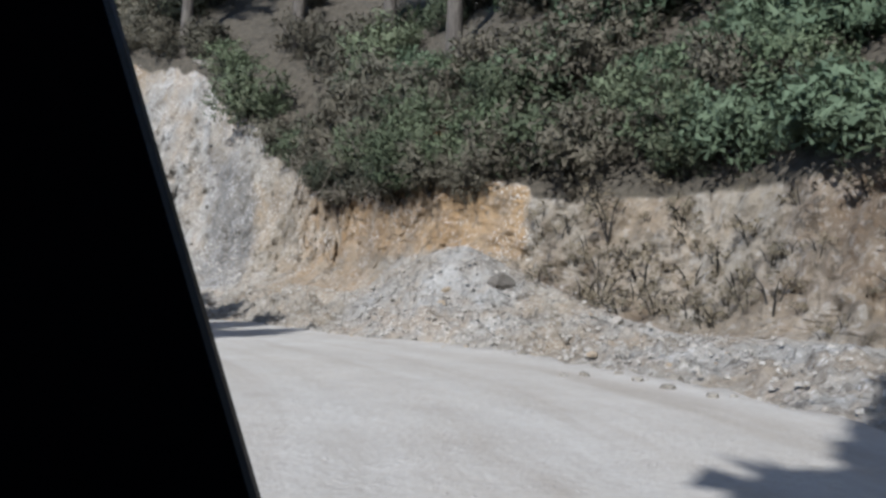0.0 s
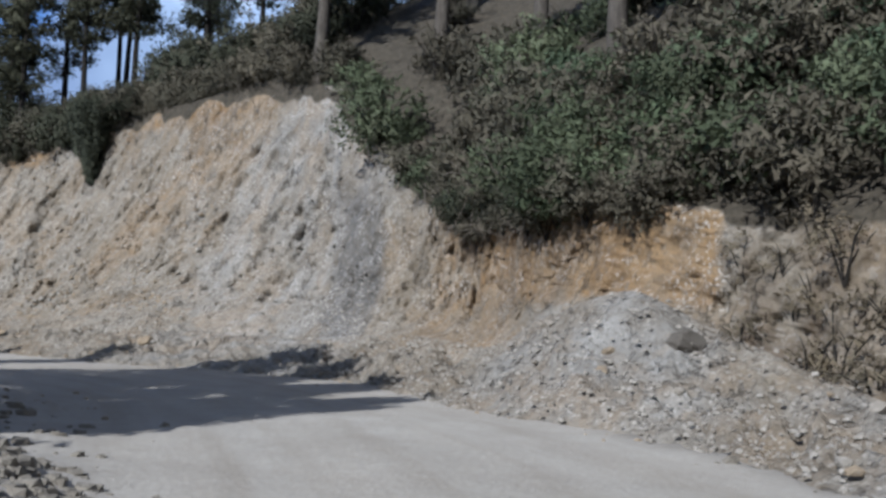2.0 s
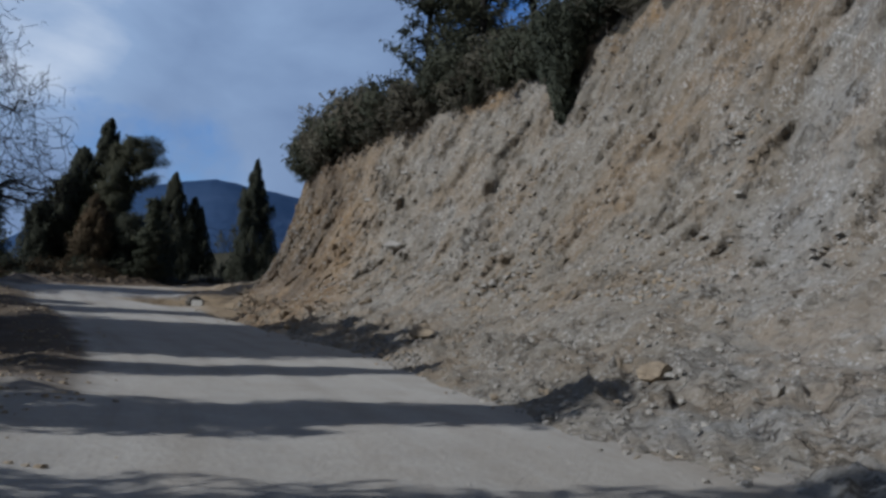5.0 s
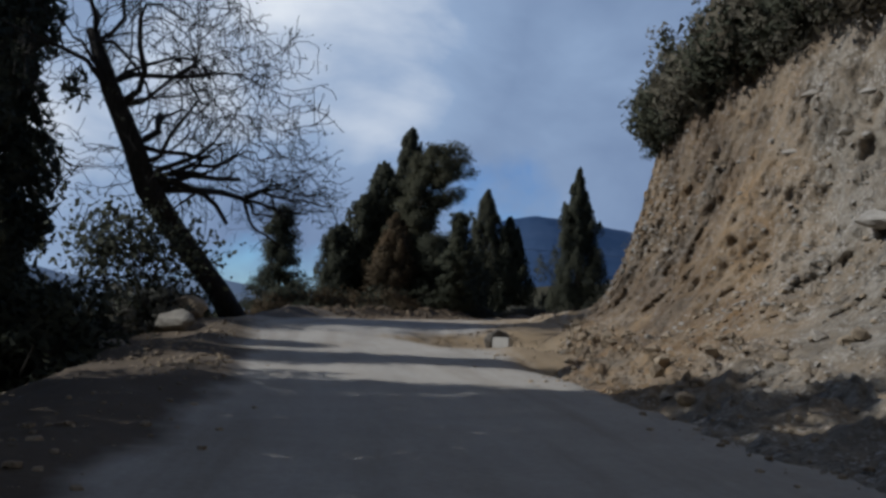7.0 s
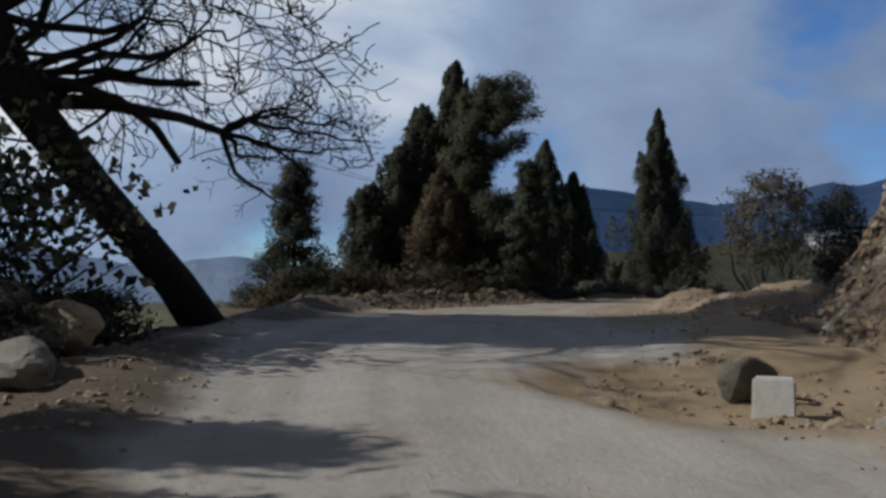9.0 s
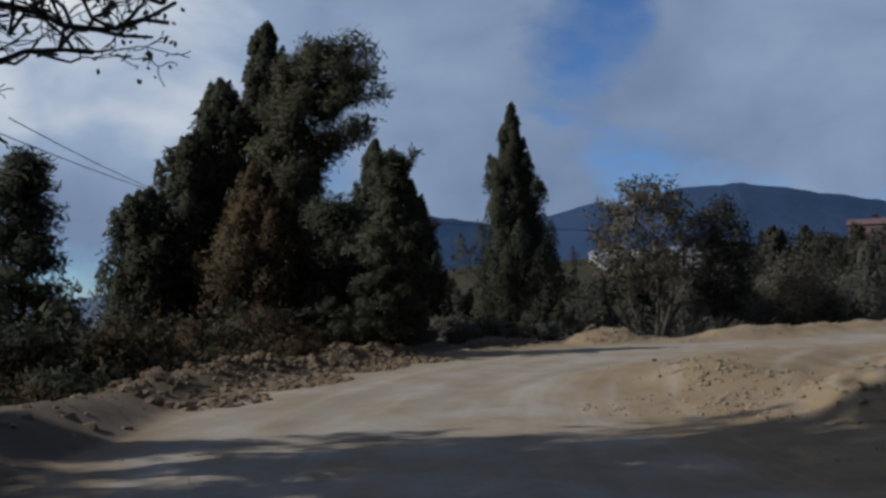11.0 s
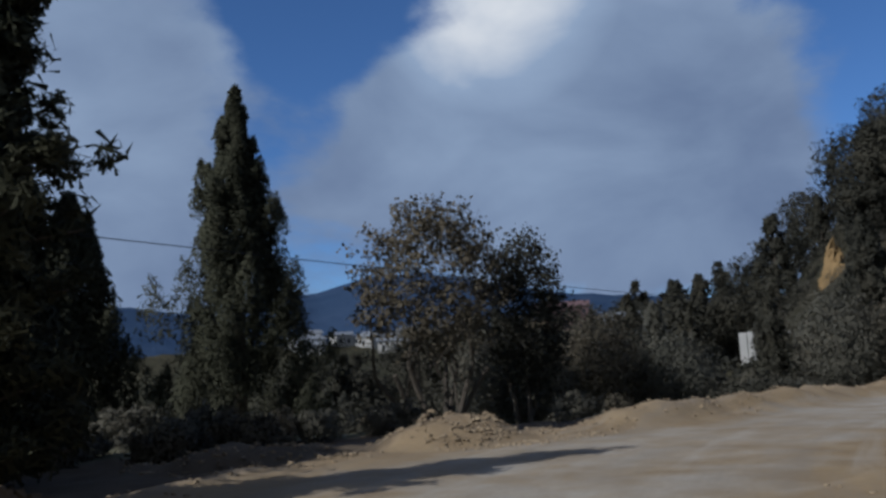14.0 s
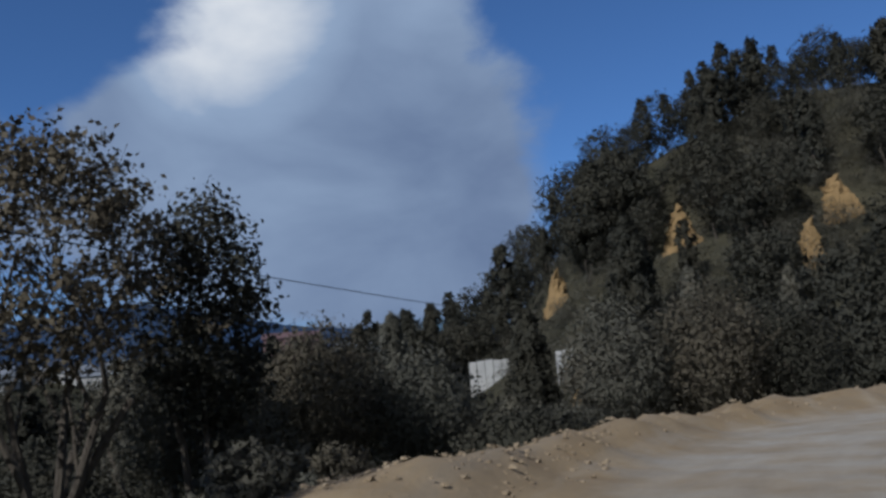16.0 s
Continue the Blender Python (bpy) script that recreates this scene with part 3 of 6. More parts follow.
def land(x, y):
    """Height of the ground and its zones."""
    x, y = np.asarray(x, float), np.asarray(y, float)
    idx, d = road_frame(x, y)
    s = ALONG[idx]
    zr, wl_, wr_ = LINE[idx, 2], LINE[idx, 3], LINE[idx, 4]
    edge_n = 0.35 * fractal(x * 0.6, y * 0.6, 3, 5)
    over_l = d - wl_ + edge_n
    over_r = -d - wr_ + edge_n
    z = zr + 0.035 * fractal(x * 0.7, y * 0.7, 3, 1)
    rut = np.exp(-((d - 0.75) / 0.22) ** 2) + np.exp(-((d + 0.75) / 0.22) ** 2)
    z -= 0.025 * rut * step(-0.2, 0.4, np.minimum(-over_l, -over_r))
    shelf = 1.2 + 15 * step(100, 107, s) * (1 - step(121, 130, s))
    gentle = step(112, 120, s) * (1 - step(131, 140, s))
    rough_n = fractal(x * 1.7, y * 1.7, 4, 9)
    rubble = np.clip(0.09 + 0.10 * rough_n, 0, None)
    berm = rubble * np.exp(-((over_l - 0.55) / 0.5) ** 2)
    long_berm = step(97, 100, s) * (1 - step(112.5, 114.5, s))
    berm += long_berm * (0.34 + 0.18 * rough_n) * np.exp(-((over_l - 0.7) / 0.75) ** 2)
    far_berm = 0.45 * step(124, 126, s) + 0.55 * step(126.5, 130, s)
    berm += far_berm * (0.36 + 0.13 * rough_n) * np.exp(-((over_l - 0.3) / 0.6) ** 2)
    z += np.where(over_l > -1.2, berm, 0)
    fall = np.clip(over_l - shelf, 0, None)
    z -= np.where(over_l > 0, (0.62 - 0.47 * gentle * (1 - step(12, 20, over_l))) * fall * step(0, 4, fall) + 0.02 * over_l, 0)
    z += np.where(over_l > 1.0, 0.14 * rough_n, 0)
    z += np.where(over_r > 0, 0.10 * step(0, 1.5, over_r) * (1 + rough_n), 0)
    z -= np.where(s < 96, (1 - step(77, 83, s)) * 0.9 * step(0.35, 1.5, over_r), 0)
    # heaps of spoil beside the road
    nz = 1 + 0.5 * fractal(x * 2.0, y * 2.0, 4, 21, 0.6) + 0.3 * fractal(x * 4.1, y * 4.1, 2, 23)
    for heap in ((-4.9, 6.8, 2.6, 3.4, 14, 0.42), (-36.3, 37.9, 3.4, 2.2, 32, -0.42), (-61.3, 60.4, 1.5, 1.2, 60, 0.45),
                 (-63.4, 57.6, 1.6, 1.0, 60, 0.28), (-46.1, 50.2, 2.3, 4.0, -10, 0.72), (-50.1, 49.8, 1.7, 1.5, 0, 0.26), (-52.4, 52.5, 2.2, 6.5, 4, 0.26),
                 (-41.5, 31.0, 3.2, 1.2, 20, 0.16), (-34.6, 28.7, 3.0, 0.8, 22, 0.12), (-59.4, 66.8, 1.6, 3.2, 5, 0.25)):
        z += bump_at(x, y, *heap) * nz
    bottom = -26 + 7 * fractal(x * 0.01, y * 0.01, 3, 40)
    z = np.where(z < bottom, bottom + 0.05 * (z - bottom), z)
    far = np.hypot(x + 30, y - 40)
    z = z * (1 - step(150, 420, far)) + (-30.0) * step(150, 420, far)
    off = step(0.2, 1.3, over_l)
    sandy = np.maximum(step(0.0, 1.6, over_r), 0.5 * step(-1.0, 0.3, over_l))
    sandy = np.maximum(sandy, step(84, 100, s) * (0.50 + 0.34 * step(-1.6, 0.4, np.maximum(over_l, over_r))) * (1 - step(126, 132, s) * 0.15))
    sandy = np.maximum(sandy, bump_at(x, y, -61.3, 60.4, 2.2, 1.8, 60, 1.0))
    wild = step(2.2, 5.0, over_l - 0.25 * shelf)
    first = 1 - step(66, 80, s)
    return z, dict(sandy=np.maximum(np.maximum(sandy * (1 - 0.55 * first), 0.30 * (1 - first)), bump_at(x, y, -36.3, 37.6, 4.0, 2.6, 32, 1.2)), offroad=np.maximum(np.maximum(off * (0.75 - 0.3 * first), np.maximum(0.8 * step(-0.9, 0.2, over_l), 0) * step(56, 64, s) * (1 - step(88, 94, s))), np.maximum((0.95 - 0.2 * step(100, 104, s)) * step(93, 96, s) * (1 - step(112.5, 114.5, s)) * step(-0.9, -0.1, over_l), bump_at(x, y, -4.9, 6.8, 2.7, 3.5, 14, 0.6))), wild=wild, along=s, across=d, rut=rut * step(0.2, 0.8, np.minimum(-over_l, -over_r)))


def height(x, y):
    return float(land([x], [y])[0][0])


def spread(lo, hi, fine, reach):
    """Grid lines: even between lo and hi, widening outwards to the reach."""
    mid = list(np.arange(lo, hi + 1e-6, fine))
    out, gap = [], fine
    p = 0.0
    while p < reach:
        gap *= 1.28
        p += gap
        out.append(p)
    return np.array([lo - v for v in reversed(out)] + mid + [hi + v for v in out])


gx, gy = spread(-82, 16, 0.34, 3800), spread(-14, 100, 0.36, 3800)
GX, GY = np.meshgrid(gx, gy, indexing="ij")
gz, zones = land(GX.ravel(), GY.ravel())
ni, nj = len(gx), len(gy)
ii = (np.arange(ni - 1)[:, None] * nj + np.arange(nj - 1)[None, :]).ravel()
ground_mesh = mesh_from("ground", np.stack([GX.ravel(), GY.ravel(), gz], 1), np.stack([ii, ii + nj, ii + nj + 1, ii + 1], 1), EARTH, True)
for zone, values in zones.items():
    ground_mesh.attributes.new(zone, "FLOAT", "POINT").data.foreach_set("value", values.astype(np.float32))
ground = tagged(new("ground", ground_mesh), "pale dusty unpaved hill road with sandy verges and falling slopes", "ground", kind="structure")

# ---------------------------------------------------------------- the cut hillside
# stations along the cut: road edge, top of the talus, brink of the face, the hill behind
CUT = np.array([
    (9.0, -12, 0.5, 12, -10, 1.6, 13.5, -8.5, 4.2, 30, 4, 15),
    (5.5, 1, 0.65, 8.3, 4, 1.05, 9.4, 5.4, 4.0, 28, 16, 16),
    (3.2, 7.6, 0.7, 5.0, 11, 0.98, 6.0, 12.4, 3.75, 22, 26, 16),
    (1.9, 11, 0.72, 3.1, 14.2, 0.98, 4.0, 16.0, 3.6, 16, 32, 17),
    (0.8, 13.6, 0.72, 1.35, 17.0, 1.75, 1.5, 17.9, 3.6, 13, 36, 17),
    (-0.7, 15.0, 0.72, -0.4, 18.2, 1.8, -0.5, 20.0, 4.3, 11, 40, 18),
    (-2.5, 16.8, 0.7, -2.1, 20.8, 1.35, -2.7, 23.6, 4.8, 9, 44, 18)])
CUT_2 = np.array([
    (-4.5, 20.2, 0.66, -4.9, 24.6, 1.4, -4.6, 27.0, 5.2, 6, 47, 19),
    (-6.9, 21.8, 0.62, -7.2, 26.6, 1.1, -7.6, 30.6, 8.2, 4, 50, 20),
    (-10.2, 23.2, 0.58, -11.3, 28.4, 1.2, -11.4, 34.2, 10.1, 0, 52, 20),
    (-13.6, 25.6, 0.5, -14.4, 30.4, 1.6, -15.4, 36.6, 10.0, -4, 54, 18),
    (-17.2, 28.0, 0.42, -18.0, 32.3, 1.2, -19.4, 39.0, 9.9, -8, 56, 17.5),
    (-20.2, 30.2, 0.36, -21.2, 34.0, 1.0, -23.6, 41.2, 9.5, -12, 58, 17)])
CUT_3 = np.array([
    (-25.2, 32.2, 0.35, -26.4, 36.4, 1.1, -29.4, 42.0, 8.5, -17, 60, 15),
    (-30.9, 35.0, 0.35, -32.6, 38.8, 0.9, -35.0, 43.4, 7.8, -21, 61, 13),
    (-35.2, 38.3, 0.45, -37.2, 40.8, 1.0, -39.4, 45.6, 7.2, -25, 62, 14),
    (-39.2, 41.0, 0.6, -40.7, 43.4, 1.0, -42.0, 48.2, 7.0, -28, 62, 10),
    (-44.0, 44.0, 0.72, -43.6, 47.0, 1.2, -42.6, 51.6, 7.2, -28, 64, 10),
    (-48.8, 51.5, 0.66, -45.2, 52.4, 1.4, -41.6, 56.0, 8.0, -26, 66, 11),
    (-49.0, 61, 0.7, -45.0, 60.5, 1.6, -40.6, 62.0, 8.5, -25, 69, 12),
    (-46.5, 71, 0.8, -42.0, 69.0, 1.8, -37.5, 69.0, 8.5, -22, 74, 12),
    (-38.0, 80, 1.4, -35.0, 77.0, 2.4, -32.0, 75.5, 8.5, -16, 80, 12)])
CUT = np.concatenate([CUT, CUT_2, CUT_3])
GRAIN = 0.085
STATIONS = smooth_line(CUT, GRAIN)
NODE_AT = np.concatenate([[i + k / max(2, int(np.hypot(*(CUT[i + 1] - CUT[i])[:2]) / GRAIN)) for k in range(max(2, int(np.hypot(*(CUT[i + 1] - CUT[i])[:2]) / GRAIN)))] for i in range(len(CUT) - 1)] + [[len(CUT) - 1]])
F, T, B, H = STATIONS[:, 0:3], STATIONS[:, 3:6], STATIONS[:, 6:9], STATIONS[:, 9:12]
# share of the rows: talus, face, brow, hill, back slope
V_TALUS = np.linspace(0, 1, 42)
V_FACE = np.linspace(0, 1, 108)[1:]
V_HILL = np.concatenate([np.linspace(0, 0.3, 34)[1:], np.linspace(0.3, 1, 22)[1:]])


def cut_rows():
    rows, kinds = [], []
    for v in V_TALUS:
        p = F * (1 - v) + T * v
        p = p.copy()
        p[:, 2] = F[:, 2] - 0.12 + (T[:, 2] - F[:, 2] + 0.12) * (0.55 * v + 0.45 * v * v)
        rows.append(p)
        kinds.append((0, v))
    for v in V_FACE:
        p = T * (1 - v) + B * v
        p = p.copy()
        # concave at the foot, a steep head
        ease = v - 0.16 * math.sin(math.pi * v)
        p[:, :2] = T[:, :2] + (B[:, :2] - T[:, :2]) * (0.75 * v + 0.25 * math.sin(math.pi * v / 2))
        p[:, 2] = T[:, 2] + (B[:, 2] - T[:, 2]) * ease
        rows.append(p)
        kinds.append((1, v))
    for v in V_HILL:
        p = B * (1 - v) + H * v
        p = p.copy()
        p[:, 2] = B[:, 2] + (H[:, 2] - B[:, 2]) * (1.9 * v - 0.9 * v * v)
        rows.append(p)
        kinds.append((2, v))
    back = H + (H - B) * 0.8
    back[:, 2] = -6
    rows.append(back)
    kinds.append((3, 1.0))
    return np.array(rows), kinds


ROWS3, KINDS = cut_rows()
nr, ns = ROWS3.shape[:2]
across = B[:, :2] - F[:, :2]
across /= np.linalg.norm(across, axis=1, keepdims=True)
run = np.concatenate([[0], np.cumsum(np.linalg.norm(np.diff(T[:, :2], axis=0), axis=1))])
kind_of = np.array([k for k, v in KINDS])
v_of = np.array([v for k, v in KINDS])
NODE = np.repeat(NODE_AT[None, :], nr, 0)
U = np.repeat(run[None, :], nr, 0)
Z = ROWS3[:, :, 2]
face = (kind_of == 1).astype(float)[:, None]
taper = np.where(kind_of == 1, np.sin(np.pi * np.clip(v_of * 0.96 + 0.02, 0, 1)) ** 0.4, np.where(kind_of == 0, np.clip(v_of, 0, 1) * 0.33, 0.0))[:, None]
L = np.cumsum(np.concatenate([np.zeros((1, ns)), np.linalg.norm(np.diff(ROWS3, axis=0), axis=2)]), axis=0)


def facets(u, v, seed, tilt=1.0):
    """Broken rock: each cell of a random pattern is a tilted facet. Heights about -1..1, and the nearness to a joint."""
    iu, iv = np.floor(u).astype(np.int64), np.floor(v).astype(np.int64)
    best, second = np.full(u.shape, 9.0), np.full(u.shape, 9.0)
    hgt = np.zeros(u.shape)

    def h(i, j, k):
        q = (i * 374761393 + j * 668265263 + (seed * 31 + k) * 974634777) & 0xFFFFFFFF
        q = ((q ^ (q >> 13)) * 1274126177) & 0xFFFFFFFF
        return ((q ^ (q >> 16)) & 0xFFFF) / 65535.0

    for di in (-1, 0, 1):
        for dj in (-1, 0, 1):
            ci, cj = iu + di, iv + dj
            du, dv = u - (ci + h(ci, cj, 1)), v - (cj + h(ci, cj, 2))
            d = np.hypot(du, dv)
            closer = d < best
            second = np.where(closer, best, np.minimum(second, d))
            here = (h(ci, cj, 3) - 0.5) * 1.1 + tilt * (du * (h(ci, cj, 4) - 0.5) + dv * (h(ci, cj, 5) - 0.25)) * 1.6
            hgt = np.where(closer, here, hgt)
            best = np.where(closer, d, best)
    return hgt, 1 - np.clip((second - best) / 0.25, 0, 1)


wobble = fractal(U * 0.8, L * 0.5, 3, 60)
ribs = 1 - np.abs(fractal(U * 0.6 + 0.6 * wobble, L * 0.16, 4, 61))
big_f, big_j = facets(U * 0.62 + 0.35 * wobble, L * 0.5 + 0.3 * wobble, 70)
mid_f, mid_j = facets(U * 1.9 + 0.4 * wobble, L * 1.6, 71)
small_f, small_j = facets(U * 4.6 + 0.5 * wobble, L * 4.2, 72)
fineness = fractal(U * 4.0, L * 3.6, 4, 63, 0.6)
patchy = step(-0.25, 0.35, fractal(U * 0.35, L * 0.35, 3, 73))
rocky = 0.12 + 0.88 * patchy ** 1.5
grain = fractal(U * 3.0 + L * 1.5 + 0.4 * wobble, L * 1.1 - U * 0.3, 3, 76)
big_s = np.clip(big_f + 0.15, 0, None) * (1 - big_j)
mid_s = np.clip(mid_f + 0.10, 0, None) * (1 - mid_j)
small_s = np.clip(small_f, 0, None) * (1 - small_j)
slant = fractal(U * 1.25 + L * 0.55 + 0.3 * wobble, L * 0.42 - U * 0.1, 3, 74)
gouge = step(0.84, 0.96, 1 - np.abs(slant)) * step(-0.05, 0.3, fractal(U * 0.7, L * 0.7, 2, 75))
relief = 0.70 * fractal(U * 0.2, L * 0.14, 3, 64) - 0.42 * (ribs - 0.7) - 0.26 * big_s * rocky
streak = fractal(U * 2.6 + L * 1.5 + 0.5 * wobble, L * 0.55 - U * 0.35, 4, 77, 0.6)
tiny_f, tiny_j = facets(U * 6.4 + 0.3 * wobble, L * 5.6 + 0.3 * wobble, 78)
relief = relief - 0.26 * mid_s * rocky - 0.11 * small_s * (0.3 + patchy) - 0.07 * np.clip(tiny_f, 0, None) * (1 - tiny_j) + 0.07 * fineness + 0.22 * gouge + 0.20 * grain + 0.40 * np.abs(streak)
relief = relief * taper
# the hollow of yellow earth and the flank where it was torn
hollow = np.exp(-((NODE - 6.1) / 0.75) ** 2) * face * np.sin(np.pi * np.clip(v_of, 0, 1))[:, None]
relief += 0.55 * hollow
tear = step(3.75, 3.95, NODE) * (1 - step(6.9, 7.6, NODE))
relief += 0.45 * tear * face * np.sin(np.pi * np.clip(v_of, 0, 1))[:, None]
low = np.where(kind_of == 0, np.clip(v_of, 0, 1) ** 0.6, np.where(kind_of == 1, np.clip(1 - 4 * v_of, 0, 1), 0.0))[:, None]
heap = low * (0.10 + 0.34 * np.exp(-((NODE - 4.75) / np.where(NODE < 4.75, 0.5, 0.75)) ** 2)) * (1 + fractal(U * 0.6, L * 0.6, 3, 66))
lump = (kind_of == 0)[:, None] * (0.26 * fractal(U * 0.9, L * 0.9, 5, 67, 0.6) + 0.16 * mid_s + 0.10 * small_s) * np.sin(np.pi * np.clip(v_of, 0, 1))[:, None] ** 0.5
hills = (kind_of == 2)[:, None] * np.clip(v_of * 12, 0, 1)[:, None] * (0.35 * fractal(U * 0.35, v_of[:, None] * 14, 4, 68))
P = ROWS3.copy()
P[:, :, 0] += across[None, :, 0] * relief
P[:, :, 1] += across[None, :, 1] * relief
P[:, :, 2] += heap + lump + hills + 0.25 * relief * fineness

n_white = step(6.6, 8.0, NODE) * (1 - step(8.8, 10.6, NODE))
z_white = np.clip(n_white * 0.64 + 0.36 * step(10, 12, NODE) * (1 - step(12.4, 13.6, NODE)), 0, 1) * (kind_of < 2)[:, None] * (1 - 0.8 * face * step(0.75, 0.95, v_of)[:, None] * step(8.4, 9.2, NODE))
z_white = np.maximum(z_white, (kind_of == 0)[:, None] * (step(3.2, 4.3, NODE) * (1 - step(5.6, 6.3, NODE))) * 0.62)
z_white = np.maximum(z_white, (kind_of == 0)[:, None] * (1 - step(3, 4, NODE)) * 0.55)
z_white = np.maximum(z_white, face * (1 - step(0.22, 0.45, v_of))[:, None] * step(4, 4.6, NODE) * (1 - step(5.4, 6.0, NODE)) * 0.6)
z_orange = face * step(0.15, 0.55, v_of)[:, None] * step(3.85, 4.05, NODE) * (1 - step(5.8, 7.0, NODE)) * 0.85
z_orange = np.maximum(z_orange, face * step(0.80, 0.95, v_of[:, None] + 0.10 * fractal(U * 0.6, L * 0.3, 3, 82)) * step(8.2, 9.5, NODE) * (1 - step(14, 15.5, NODE)) * 0.75 * step(-0.35, 0.25, fractal(U * 0.33, L * 0.1, 2, 83)))
z_orange = np.maximum(z_orange, face * 0.49 * step(-0.15, 0.35, fractal(U * 0.25 + L * 0.2, L * 0.1, 2, 81)) * step(8.4, 9.2, NODE) * (1 - step(12, 13, NODE)))
z_orange = np.maximum(z_orange, (kind_of < 2)[:, None] * np.where(kind_of == 0, 0.85, 0.85 - 0.2 * step(0.25, 0.55, v_of))[:, None] * step(12.6, 13.8, NODE) * (1 - step(16.2, 17.4, NODE)))
z_orange = np.maximum(z_orange, face * 0.9 * step(14.6, 15.1, NODE) * (1 - step(16.2, 17.4, NODE)))
z_brown_less = 1 - 0.6 * step(14.8, 15.4, NODE)
z_orange = np.maximum(z_orange, face * 0.55 * step(5.2, 5.9, NODE) * (1 - step(6.6, 7.3, NODE)))
diag = NODE - 1.1 * (v_of[:, None] - 0.4)
z_grey = face * 0.34 * step(14.4, 14.7, diag) * (1 - step(15.5, 15.9, diag)) * (1 - 0.6 * step(0.75, 0.95, v_of))[:, None]
z_grey = np.maximum(z_grey, face * 0.74 * step(7.0, 7.6, NODE + 0.3 * wobble) * (1 - step(7.9, 8.5, NODE + 0.3 * wobble)) * (1 - 0.7 * step(0.7, 0.95, v_of))[:, None])
z_brown = np.clip(1 - step(3.82, 3.98, NODE), 0, 1) * np.where(kind_of == 1, 0.52, np.where(kind_of == 0, 0.35 * np.clip(v_of, 0, 1) ** 2, 0))[:, None]
z_brown = np.maximum(z_brown, (kind_of < 2)[:, None] * np.where(kind_of == 0, 0.46, 0.58)[:, None] * step(13.0, 13.9, NODE) * (1 - step(17.0, 18.0, NODE)) * z_brown_less)
z_turf = np.where(kind_of >= 2, 1.0, 0.0)[:, None] * np.ones_like(NODE)
z_turf = np.maximum(z_turf, face * step(0.86, 1.0, v_of)[:, None] * (1 - step(3.9, 4.0, NODE)) * 0.8)
z_turf = np.maximum(z_turf, face * 0.9 * step(0.94, 0.99, v_of[:, None] + 0.05 * fractal(U * 0.9, L * 0.4, 3, 84)) * step(4.2, 4.6, NODE))
ii = (np.arange(nr - 1)[:, None] * ns + np.arange(ns - 1)[None, :]).ravel()
cut_mesh = mesh_from("cut_bank", P.reshape(-1, 3), np.stack([ii, ii + 1, ii + ns + 1, ii + ns], 1), CLIFF, True)
for zone, values in (("white", z_white), ("orange", z_orange), ("grey", z_grey), ("brown", z_brown), ("turf", z_turf)):
    cut_mesh.attributes.new(zone, "FLOAT", "POINT").data.foreach_set("value", values.ravel().astype(np.float32))
cut_bank = tagged(new("cut_bank", cut_mesh), "raw cut hillside of pale broken rock, tan and orange earth above the road", "hillside", kind="structure")


def on_hill(node, v):
    """A place on the slope above the brink: station, and share of the way up."""
    j = int(np.abs(NODE_AT - node).argmin())
    r = len(V_TALUS) + len(V_FACE) + int(np.abs(V_HILL - v).argmin())
    return Vector(P[r, j])


def on_face(node, v):
    j = int(np.abs(NODE_AT - node).argmin())
    r = len(V_TALUS) + int(np.abs(V_FACE - v).argmin())
    return Vector(P[r, j])


# ---------------------------------------------------------------- trees
def cypress_crown(h, r, rng, count, size, foot=0.06, power=0.75, single=False):
    """Flame-shaped crown: upright plumes of fine sprays, dense below, pointed above, with an uneven outline."""
    n = int(np.clip(count // 64, 30, 190))
    per = count // n
    t = np.linspace(0, 1, n) ** 0.85 + 0.02 * rng.normal(size=n)
    t = np.clip(t, 0, 1)
    ang = np.arange(n) * 2.39996 + 0.5 * rng.normal(size=n)
    lobes = 1 + 0.18 * np.sin(ang * 2 + 7 * t) + 0.14 * np.sin(31 * t + ang) + 0.28 * rng.normal(size=n)
    prof = np.clip(1 - t, 0, 1) ** power * np.clip(0.84 + 1.4 * t, 0, 1)
    local = r * prof + 0.04
    rad = local * np.clip(lobes, 0.4, 1.45) * np.sqrt(0.25 + 0.75 * rng.random(n))
    c = np.stack([np.cos(ang) * rad, np.sin(ang) * rad, h * (foot + (1 - foot) * t)], 1)
    sp = np.clip(0.17 * local + 0.08, 0.09, 0.40) * (0.75 + 0.5 * rng.random(n))
    k = np.repeat(np.arange(n), per)
    g = unit(rng.normal(size=(len(k), 3))) * (rng.random((len(k), 1)) ** 0.45) * 1.5 * sp[k][:, None]
    g[:, 2] *= 1.7
    # each plume is narrow at its tip
    g[:, :2] *= np.clip(1.0 - 0.32 * g[:, 2:3] / (sp[k][:, None] + 1e-6), 0.25, 1.5)
    pts = c[k] + g
    # plumes lean outwards a little
    pts[:, :2] += (c[k][:, :2] / (rad[k][:, None] + 1e-6)) * np.clip(g[:, 2:3], 0, None) * 0.25
    pts[:, 2] = np.clip(pts[:, 2], 0.05, h * 1.03)
    axis = c.copy()
    axis[:, 2] = 0
    outs = unit(unit(g * np.array([[1, 1, 0.4]])) * 0.9 + unit(axis + 1e-6)[k] * 0.6 + np.array([[0, 0, 0.55]]))
    return leaf_cards(pts, size * 1.05, rng, 2.2, 0.6, single=True, outs=outs)


